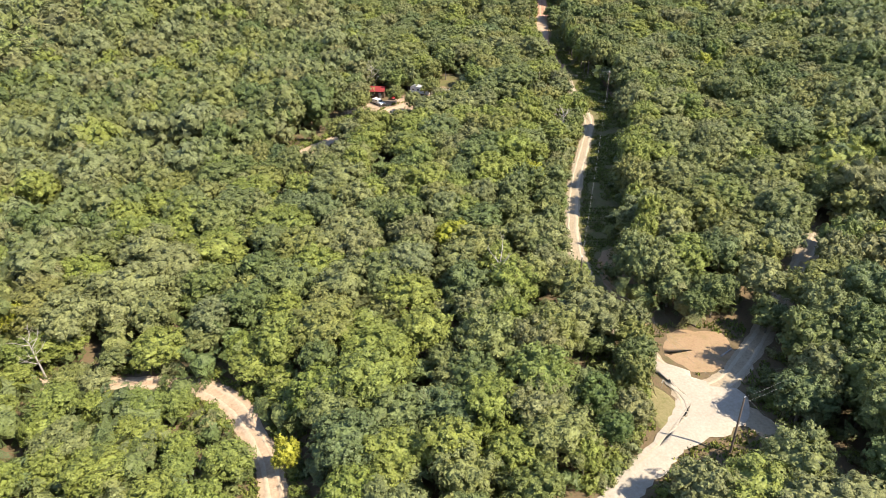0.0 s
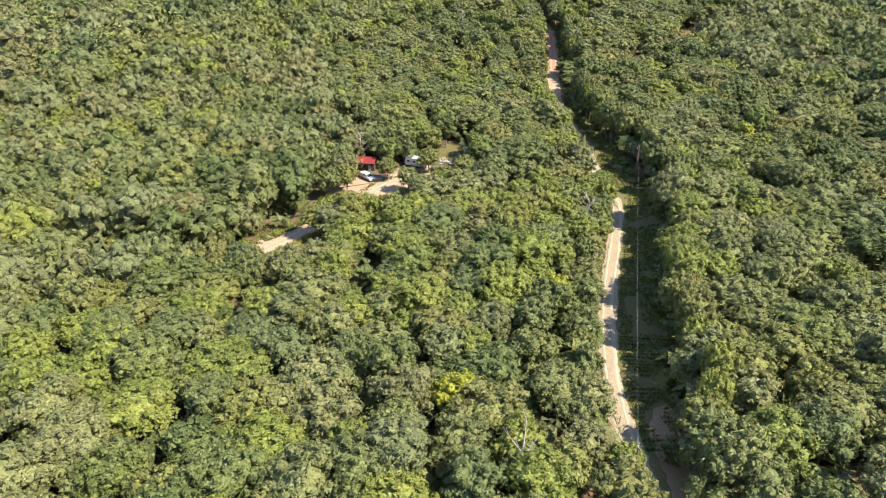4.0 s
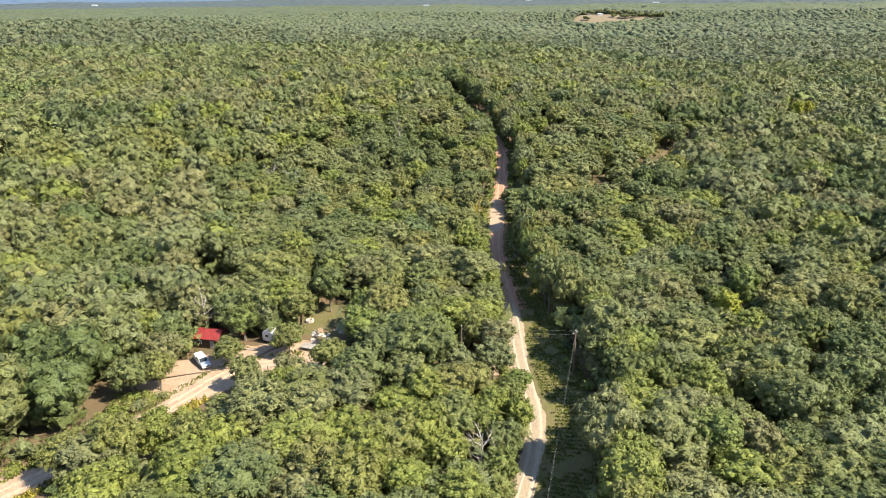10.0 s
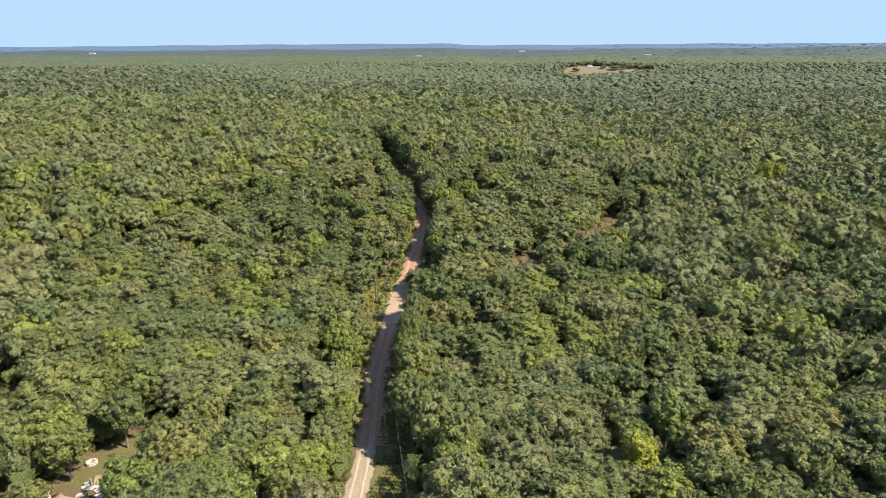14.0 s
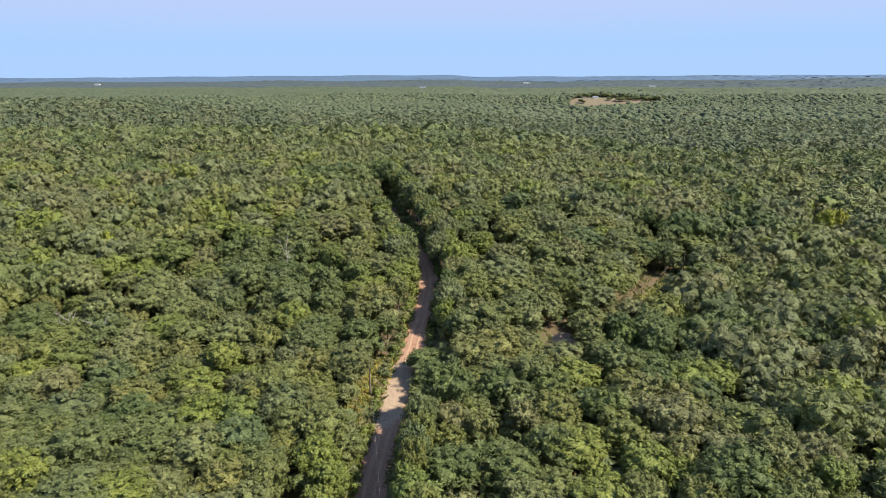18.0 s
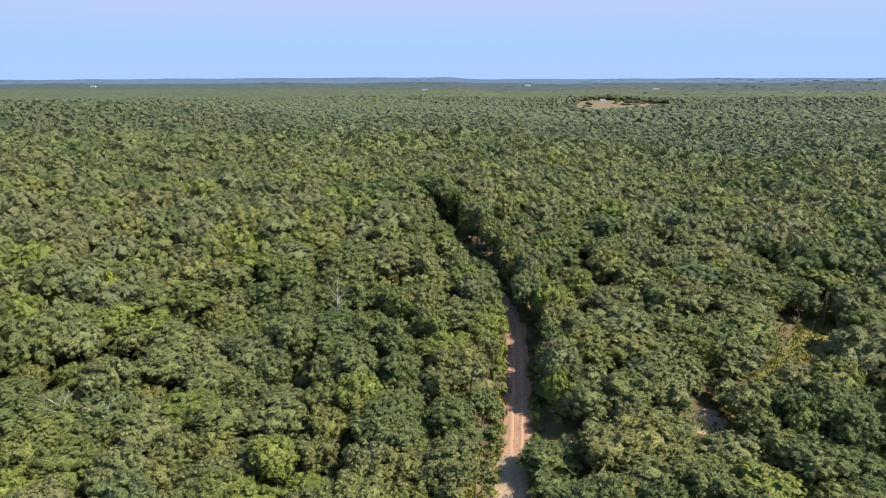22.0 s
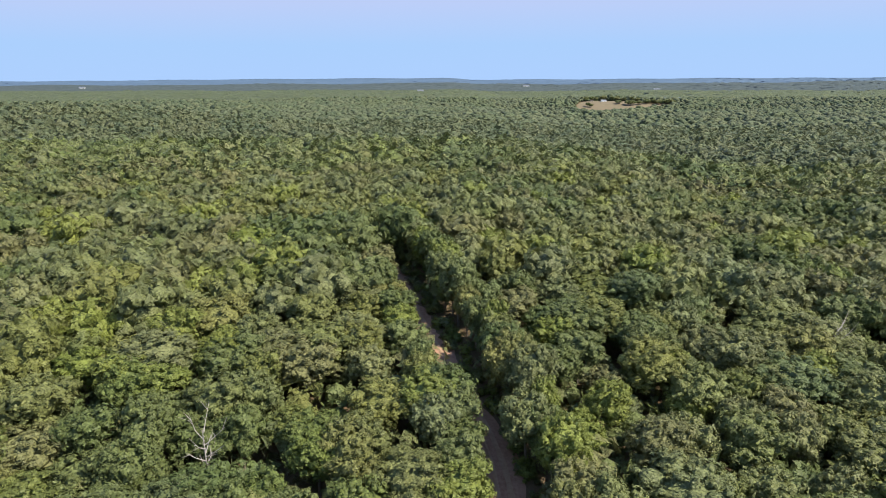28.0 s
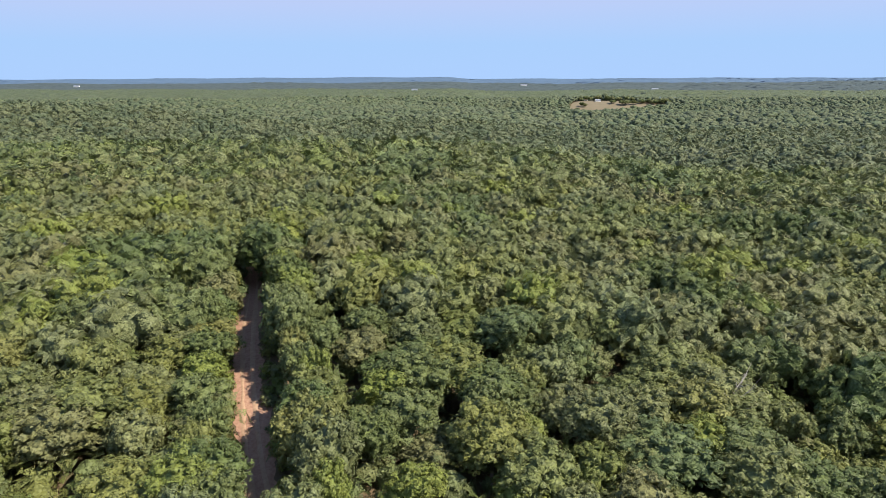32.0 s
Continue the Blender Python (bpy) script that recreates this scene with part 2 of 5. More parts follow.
PALE = mixed("bleached pale gravel", [(0.3, (0.324, 0.284, 0.225)), (0.6, (0.387, 0.342, 0.279)), (0.78, (0.270, 0.221, 0.162))], [(0.3, (0.243, 0.194, 0.144)), (0.6, (0.405, 0.360, 0.302))], 0.95, 0.25, 2.2, 0.4, 0.0, 0.4)
DIRT = mixed("tan dirt", [(0.3, (0.33, 0.225, 0.145)), (0.5, (0.41, 0.305, 0.21)), (0.72, (0.27, 0.165, 0.10))], [(0.3, (0.19, 0.125, 0.08)), (0.65, (0.45, 0.35, 0.25))], 0.95, 0.22, 1.8, 0.5, 0.0, 0.5)
DIRT_RUT = mixed("pale packed dirt", [(0.3, (0.387, 0.301, 0.211)), (0.55, (0.439, 0.353, 0.258)), (0.75, (0.301, 0.206, 0.129))], [(0.3, (0.249, 0.172, 0.112)), (0.65, (0.456, 0.378, 0.284))], 0.95, 0.25, 1.8, 0.4, 0.0, 0.45)
RED_DIRT = mixed("reddish dirt", [(0.3, (0.315, 0.170, 0.111)), (0.5, (0.389, 0.225, 0.153)), (0.72, (0.231, 0.115, 0.072))], [(0.3, (0.179, 0.092, 0.060)), (0.65, (0.441, 0.276, 0.191))], 0.95, 0.22, 1.8, 0.5, 0.0, 0.5)
RED_RUT = mixed("pale reddish packed dirt", [(0.3, (0.367, 0.230, 0.148)), (0.55, (0.421, 0.277, 0.180)), (0.75, (0.281, 0.155, 0.094))], [(0.3, (0.238, 0.132, 0.082)), (0.65, (0.454, 0.310, 0.205))], 0.95, 0.25, 1.8, 0.4, 0.0, 0.45)
DRY_GRASS = mixed("dry mown grass", [(0.3, (0.15, 0.145, 0.055)), (0.5, (0.22, 0.185, 0.09)), (0.7, (0.12, 0.13, 0.04))], [(0.3, (0.09, 0.10, 0.03)), (0.65, (0.26, 0.21, 0.11))], 0.95, 0.25, 2.4, 0.6, 0.0, 0.5)
VERGE = mixed("rough grass", [(0.3, (0.075, 0.088, 0.026)), (0.44, (0.12, 0.115, 0.042)), (0.56, (0.17, 0.12, 0.072)), (0.72, (0.085, 0.095, 0.03))], [(0.3, (0.045, 0.055, 0.018)), (0.5, (0.13, 0.13, 0.045)), (0.68, (0.19, 0.155, 0.08))], 0.95, 0.35, 3.2, 0.9, 0.0, 0.6)
GRASS = foliage("grass", [(0.0, (0.13, 0.17, 0.035)), (0.5, (0.19, 0.20, 0.05)), (1.0, (0.10, 0.15, 0.03))], 0.7, 0.2)
LITTER = mixed("tan earth with fallen leaves", [(0.3, (0.25, 0.165, 0.095)), (0.5, (0.33, 0.225, 0.14)), (0.72, (0.17, 0.135, 0.06))], [(0.3, (0.14, 0.085, 0.05)), (0.5, (0.30, 0.20, 0.12)), (0.7, (0.19, 0.17, 0.07))], 0.95, 0.3, 2.6, 0.7, 0.0, 0.5)
MEADOW = mixed("sunlit yellow-green grass", [(0.3, (0.16, 0.155, 0.045)), (0.5, (0.21, 0.185, 0.06)), (0.7, (0.13, 0.135, 0.035))], [(0.3, (0.10, 0.105, 0.03)), (0.65, (0.25, 0.21, 0.08))], 0.95, 0.25, 2.4, 0.6, 0.0, 0.5)
PASTURE = mixed("dry pasture", [(0.3, (0.170, 0.137, 0.085)), (0.55, (0.207, 0.163, 0.107)), (0.75, (0.141, 0.125, 0.070))], [(0.3, (0.118, 0.110, 0.063)), (0.7, (0.192, 0.167, 0.107))], 0.95, 0.02, 0.2, 0.2, 0.0, 0.4)


# ---- shape of the land ----
def smooth(v):
    v = np.clip(v, 0.0, 1.0)
    return v * v * (3 - 2 * v)


def land(x, y):
    """Height of the ground: level by the road, a broad wooded ridge to the north, a valley with a second ridge to the north-west, then lower hills that rise again towards the horizon."""
    x, y = np.asarray(x, float), np.asarray(y, float)
    north = y - 0.2 * np.clip(x - 60, 0, 400) + 0.5 * np.clip(-x - 10, 0, 150)
    crest = 21.7 * smooth((north - 286) / 138) * (1 - 0.48 * smooth((x - 40) / 130))
    beyond = smooth((y - 595 + 1.2 * np.clip(x - 130, 0, 220)) / 420)
    level = -12.0 - 9.9 * smooth((x - 90) / 180)
    left = 36.0 * np.exp(-(((x + 517) / 360) ** 2) - ((y - 1161) / 170) ** 2)
    right = 15.0 * np.exp(-(((x - 400) / 230) ** 2) - ((y - 910) / 220) ** 2)
    calm = 1 - 0.8 * np.exp(-(((x - 480) / 260) ** 2) - ((y - 1990) / 230) ** 2)
    roll = calm * smooth((y - 900) / 400) * (2.4 * np.sin(x / 173 + 0.7) * np.cos(y / 211) + 1.6 * np.sin((x + y) / 97)) + calm * smooth((y - 1250) / 300) * (1 - 0.8 * smooth((y - 2300) / 900)) * (7 * np.sin(y / 120 + x / 400) + 5 * np.sin(x / 310 - y / 190 + 2))
    rise = 64.0 * np.clip((y - 1500) / 3400, 0, 1.2) ** 1.3 + smooth((y - 2200) / 900) * 2.0 * np.sin(y / 330 + x / 900)
    near = 0.5 * np.sin(x / 23 + 1) * np.sin(y / 31) * smooth((y - 40) / 40)
    meadow = 20.0 * np.exp(-(((x - 480) / 230) ** 2) - ((y - 2130) / 110) ** 2) - 22.0 * np.exp(-(((x - 460) / 380) ** 2) - ((y - 1890) / 170) ** 2)
    return crest * (1 - beyond) + level * beyond + left + right + roll + rise + near + meadow


def mesh_of(name, verts, faces, material, tint=None, flat=True):
    """A mesh from arrays: faces is a list of (n, k) index arrays."""
    me = bpy.data.meshes.new(name)
    verts = np.asarray(verts, np.float32)
    faces = [np.asarray(f, np.int32) for f in faces if len(f)]
    sizes = np.concatenate([np.full(len(f), f.shape[1], np.int32) for f in faces])
    flatv = np.concatenate([f.ravel() for f in faces])
    me.vertices.add(len(verts))
    me.vertices.foreach_set("co", verts.ravel())
    me.loops.add(len(flatv))
    me.loops.foreach_set("vertex_index", flatv)
    me.polygons.add(len(sizes))
    me.polygons.foreach_set("loop_start", np.concatenate([[0], np.cumsum(sizes)[:-1]]).astype(np.int32))
    me.polygons.foreach_set("use_smooth", np.concatenate([np.full(len(f), not flat_) for f, flat_ in zip(faces, flat)]) if isinstance(flat, tuple) else np.full(len(sizes), not flat))
    if tint is not None:
        me.attributes.new("tint", "FLOAT", "POINT").data.foreach_set("value", np.asarray(tint, np.float32))
    me.update(calc_edges=True)
    for m in material[:2] if isinstance(material, tuple) else (material,):
        me.materials.append(m)
    if isinstance(material, tuple):
        me.polygons.foreach_set("material_index", np.concatenate([np.full(len(f), k, np.int32) for k, f in enumerate(faces)]))
    return me


def along(line, step):
    """Points every step metres along a line, and the way that it runs there."""
    line = np.array(line, float)
    for _ in range(2):
        cut = np.empty((2 * len(line) - 2, 2))
        cut[0::2], cut[1::2] = 0.75 * line[:-1] + 0.25 * line[1:], 0.25 * line[:-1] + 0.75 * line[1:]
        line = np.vstack([line[:1], cut, line[-1:]])
    run = np.concatenate([[0], np.cumsum(np.linalg.norm(np.diff(line, axis=0), axis=1))])
    s = np.arange(0, run[-1], step)
    p = np.stack([np.interp(s, run, line[:, k]) for k in (0, 1)], 1)
    way = np.gradient(p, axis=0)
    return p, way / np.linalg.norm(way, axis=1)[:, None]


def off_line(x, y, line):
    """Distance from a line, and on which side (plus: right)."""
    p, way = along(line, 3.0)
    dx, dy = x[:, None] - p[None, :, 0], y[:, None] - p[None, :, 1]
    d2 = dx * dx + dy * dy
    k = d2.argmin(1)
    i = np.arange(len(x))
    return np.sqrt(d2[i, k]), dx[i, k] * way[k, 1] - dy[i, k] * way[k, 0]


MAIN = [(8, 40), (21, 59), (33, 70), (37, 76), (34, 86), (28, 100), (27, 113), (28, 130), (33, 154), (39, 173), (44, 190), (46, 202), (45, 219), (46, 244), (44.5, 275), (45.5, 291.9), (46.9, 305.3), (48.7, 320.1), (50.5, 332.6), (52.3, 348), (53.2, 361), (51.4, 372.7), (45.8, 386), (38.2, 411.5), (33.1, 433.8), (26.9, 459.2), (18.4, 484.9)]
SIDE = [(38, 78), (44, 80), (51, 88), (61, 100), (68, 109), (80, 124)]
SOUTH = [(38, 77), (44, 74), (48, 67), (51, 59), (54, 46)]
TRACK = [(-22, 48), (-24, 58), (-26, 66), (-30, 73), (-34, 79), (-40, 84), (-48, 86), (-60, 86), (-82, 87)]
DRIVE = [(-96, 171), (-82, 173), (-70, 173), (-56, 174), (-44, 177), (-38, 183), (-32, 191), (-25, 201), (-19, 210), (-15, 217), (-6, 221), (4, 221), (16, 217), (28, 217), (44, 217)]
EAST = [(82.4, 321.9), (92.5, 335.1), (102.9, 345.4), (113.4, 356.2), (124.2, 368.8), (137.8, 387.4)]
rng = np.random.default_rng(7)


def grid(name, xs, ys, material, kind, label, category, height, flat=False):
    """One sheet: xs(y) gives the columns of a row."""
    rows = [np.stack([xs(y), np.full(len(xs(y)), y)], 1) for y in ys]
    n, k = len(ys), len(rows[0])
    p = np.concatenate(rows)
    v = np.column_stack([p, height(p[:, 0], p[:, 1])])
    a = (np.arange(n - 1)[:, None] * k + np.arange(k - 1)[None]).ravel()
    ob = new(name, mesh_of(name, v, [np.stack([a, a + 1, a + k + 1, a + k], 1)], material, None, flat))
    return tagged(ob, label, category, "", kind)


ROWS_Y = np.concatenate([np.arange(-600, -20, 40), np.arange(-20, 480, 4), np.arange(480, 1300, 20), np.arange(1300, 4990, 60)])
COLS = np.sign(np.linspace(-1, 1, 151)) * np.abs(np.linspace(-1, 1, 151)) ** 1.25
grid("ground", lambda y: 30 + COLS * (330 + 1.05 * max(y, 0)), ROWS_Y, FLOOR, "structure", "forest floor of brown leaf litter and low undergrowth", "ground", land)


def strip(name, line, left, right, material, label, category, lift=0.07, step=1.0, ragged=0.28, lanes=7, seed=1):
    """A road or verge that lies on the land from left to right of a line, with uneven edges."""
    r = np.random.default_rng(seed)
    p, way = along(line, step)
    n = len(p)

    def wander(size):
        rough = r.normal(0, 1, n + 12)
        return size * (0.7 * np.convolve(rough, np.ones(7) / 2.6, "valid")[:n] + 0.35 * rough[:n])

    a, b = -left + wander(ragged), right + wander(ragged)
    cols = []
    for f in np.linspace(0, 1, lanes):
        o = a + (b - a) * f
        q = p + np.stack([way[:, 1], -way[:, 0]], 1) * o[:, None]
        rut = 0.0 if f in (0, 1) else 0.03 * math.cos(f * 6 * math.pi)
        cols.append(np.column_stack([q, land(q[:, 0], q[:, 1]) + lift + rut - (0.06 if f in (0, 1) else 0)]))
    v = np.stack(cols, 1).reshape(-1, 3)
    i = (np.arange(n - 1)[:, None] * lanes + np.arange(lanes - 1)[None]).ravel()
    ob = new(name, mesh_of(name, v, [np.stack([i, i + 1, i + lanes + 1, i + lanes], 1)], material, None, False))
    return tagged(ob, label, category, "", "structure")


def patch(name, ring, material, label, category, lift=0.05, seed=1):
    """A clearing: a ragged sheet on the land about the middle of ring."""
    r = np.random.default_rng(seed)
    ring = np.array(ring, float)
    mid = ring.mean(0)
    loop, _ = along(np.vstack([ring, ring[:1]]), 1.5)
    loop = loop + r.normal(0, 0.35, loop.shape)
    n, v, turns = len(loop), [], 8
    for k in range(1, turns + 1):
        q = mid + (loop - mid) * (k / turns)
        v.append(np.column_stack([q, land(q[:, 0], q[:, 1]) + lift - (0.15 if k == turns else 0)]))
    v = np.vstack([np.concatenate(v), [[*mid, float(land(*mid)) + lift]]])
    i, j = np.arange(n), (np.arange(n) + 1) % n
    quads = [np.stack([k * n + i, (k + 1) * n + i, (k + 1) * n + j, k * n + j], 1) for k in range(turns - 1)]
    tris = np.stack([np.full(n, len(v) - 1), i, j], 1)
    ob = new(name, mesh_of(name, v, [*quads, tris], material, None, False))
    return tagged(ob, label, category, "", "structure")


strip("road", MAIN[:15], 1.75, 1.75, GRAVEL, "pale sunlit gravel forest road with worn wheel tracks", "road", 0.10, seed=2)
strip("road_north", MAIN[13:], 2.5, 2.6, RED_DIRT, "reddish dirt road running north between the trees", "road", 0.115, ragged=0.5, lanes=11, seed=9)
strip("road_side", SIDE, 2.0, 2.0, GRAVEL, "shaded grey gravel side road under the trees", "road", 0.09, seed=3)
strip("road_south", SOUTH, 2.0, 2.0, GRAVEL, "grey gravel road leading south from the junction", "road", 0.085, seed=4)
strip("track", TRACK, 1.9, 1.9, DIRT, "narrow pale dirt track curving through the woods", "track", 0.08, seed=5)
strip("driveway", DRIVE, 2.2, 2.2, DIRT, "pale dirt driveway to the homestead clearing", "driveway", 0.09, seed=6)
strip("track_east", EAST, 2.5, 2.5, MEADOW, "grassy overgrown track in the eastern woods", "track", 0.06, seed=7)
strip("verge", MAIN[5:20], 1.0, 11.5, VERGE, "rough grass strip under the power line beside the road", "verge", 0.03, 2.0, 0.8, 9, seed=8)
for word, line, surface, top in (("road", MAIN[:15], RUT, 0.16), ("road_north", MAIN[13:], RED_RUT, 0.185), ("road_side", SIDE, RUT, 0.15), ("driveway", DRIVE, DIRT_RUT, 0.15), ("track", TRACK, DIRT_RUT, 0.14)):
    for k, (a, b) in enumerate(((1.25, -0.5), (-0.5, 1.25))):
        strip("wheel_track_%s_%d" % (word, k + 1), line, a, b, surface, "pale packed wheel track worn along the " + word.replace("_", " "), "wheel track", top, 1.3, 0.1, 4, 40 + k)
strip("road_junction", MAIN[:4], 2.2, 2.2, PALE, "broad bleached gravel road at the junction", "road", 0.19, 1.0, 0.35, 9, 44)
patch("junction", [(29, 67), (33, 70.5), (35.8, 73.4), (35.6, 77), (34, 82.3), (33, 86), (35.5, 86.5), (38.8, 81.7), (42, 79), (46.5, 78), (44.6, 72.4), (39.2, 69.2), (33, 66.5)], PALE, "wide sunlit gravel junction of three roads", "road", 0.27, 45)
patch("roadside_grass", [(31.6, 83), (33.2, 79), (35.4, 74), (30.5, 69.4), (29.6, 73), (30.4, 78)], DRY_GRASS, "yellowing grass beside the junction", "clearing", 0.13, 46)
YARD = [(-34, 213), (-27, 208), (-16, 206), (-9, 214), (4, 216), (10, 222), (6, 230), (-6, 232), (-14, 226), (-24, 224), (-33, 220)]
LAWN = [(-4, 232), (4, 230), (12, 234), (14, 242), (8, 250), (0, 249), (-5, 241)]
JUNCTION = [(35, 88), (36.5, 92), (40, 95), (46, 94), (50, 90), (46.5, 83.5), (41, 81.5), (38, 83)]
patch("yard", YARD, DIRT, "bare pale dirt yard of the homestead", "yard", 0.07, 11)
patch("lawn", LAWN, VERGE, "small grassy clearing behind the homestead", "lawn", 0.05, 12)
patch("corner_clearing", JUNCTION, LITTER, "bare tan earth and leaf litter beside the junction", "clearing", 0.04, 13)
patch("roadside_litter", [(30.5, 93), (29.8, 104), (31, 122), (38, 126), (41, 112), (39, 99), (36, 94)], LITTER, "shaded brown leaf litter under the roadside trees", "clearing", 0.085, 63)
patch("bend_clearing", [(-50, 172), (-48, 180), (-40, 187), (-36, 184), (-40, 176)], DRY_GRASS, "dry grass beside the driveway bend", "clearing", 0.04, 14)


GLADE = [(105, 347.9), (111, 346.8), (117.2, 351.9), (131, 369.1), (138.5, 376.6), (132.9, 378.3), (124.5, 374.3), (113.4, 360.5)]
POCKET = [(51.4, 317.6), (59, 319.2), (62.5, 324), (58.5, 328.6), (52, 326.9)]
patch("glade", GLADE, MEADOW, "sunlit grassy glade round a utility pole", "clearing", 0.09, 15)
patch("pocket", POCKET, DIRT, "bare dirt pull-off beside the road", "clearing", 0.06, 16)

PASTURE_RING = [(410, 2000), (430, 1975), (466, 1976), (500, 2006), (540, 2036), (600, 2050), (650, 2062), (655, 2100), (600, 2118), (545, 2140), (480, 2160), (430, 2150), (406, 2100), (394, 2050)]
GLADE_FRONT, SPOT, BACK_LAWN = [(101.4, 339.5), (111.8, 338.1), (123, 353.1), (135.9, 369.4), (132.9, 376.4), (119.8, 370.4), (108.9, 357.7), (102.9, 349.3)], [(78, 321), (86, 318), (93, 331), (90, 340), (83, 339)], [(-32, 250), (-23, 248), (-22, 260), (-34, 267)]
patch("turnout", [(-82, 171), (-78, 176), (-73, 177.5), (-67, 174.5), (-67.5, 169.5), (-74, 169)], DIRT, "bare tan turnout on the driveway", "driveway", 0.11, 47)
patch("drive_bend", [(-46, 178), (-44, 185), (-39, 189), (-34, 188), (-35, 183), (-40, 177)], DIRT, "wide sandy bend of the driveway", "driveway", 0.115, 48)
patch("dirt_spot", [(83, 330), (88, 329), (91, 333), (90, 338), (85, 337)], DIRT, "small bare dirt opening in the wood", "clearing", 0.12, 19)
patch("back_lawn", BACK_LAWN, DRY_GRASS, "shaded grass opening behind the homestead", "lawn", 0.07, 20)
# openings in front of the driveway and the yard
BEND_WEST, BEND_EAST = [(-85, 164), (-65, 163), (-63, 176), (-86, 177)], [(-46, 166), (-38, 156), (-25, 163), (-24, 176), (-32, 187), (-46, 181)]
HOLLOW = [(-36, 206), (-30, 196), (-22, 190), (-10, 190), (-8, 201), (0, 208), (8, 212), (10, 222), (-34, 224)]
POLE_GAP = [(39, 292), (44, 294), (46, 306), (48, 322), (43, 326), (37, 318), (36, 304)]
patch("pole_clearing", POLE_GAP, DRY_GRASS, "dry grass round a utility pole by the road", "clearing", 0.05, 17)
strip("apron", MAIN[13:20], 2.9, 4.2, RED_DIRT, "wide reddish bare dirt shoulder of the road", "road", 0.06, 1.5, 0.5, 9, 18)
patch("road_widening", [(41, 301), (42, 310), (44, 320), (47.5, 325), (50.5, 320), (50, 309), (48.6, 300), (45, 297)], DIRT, "sunlit pale dirt where the road widens", "road", 0.24, 61)
CROSSING = [(29, 60), (34, 61), (47, 62), (50, 70), (49, 82), (38, 84), (31, 74)]

# ---- the woods ----
ICO = np.array([(0, 0, 1), *[(0.894 * math.cos(a), 0.894 * math.sin(a), 0.447) for a in np.arange(5) * math.tau / 5], *[(0.894 * math.cos(a), 0.894 * math.sin(a), -0.447) for a in (np.arange(5) + 0.5) * math.tau / 5], (0, 0, -1)])
ICO_F = np.array([f for k in range(5) for f in ((0, 1 + k, 1 + (k + 1) % 5), (1 + k, 6 + k, 1 + (k + 1) % 5), (1 + (k + 1) % 5, 6 + k, 6 + (k + 1) % 5), (11, 6 + (k + 1) % 5, 6 + k))])


OCTA = np.array([(0, 0, 1), (1, 0, 0), (0, 1, 0), (-1, 0, 0), (0, -1, 0), (0, 0, -1)], float)
OCTA_F = np.array([f for k in range(4) for f in ((0, 1 + k, 1 + (k + 1) % 4), (5, 1 + (k + 1) % 4, 1 + k))])


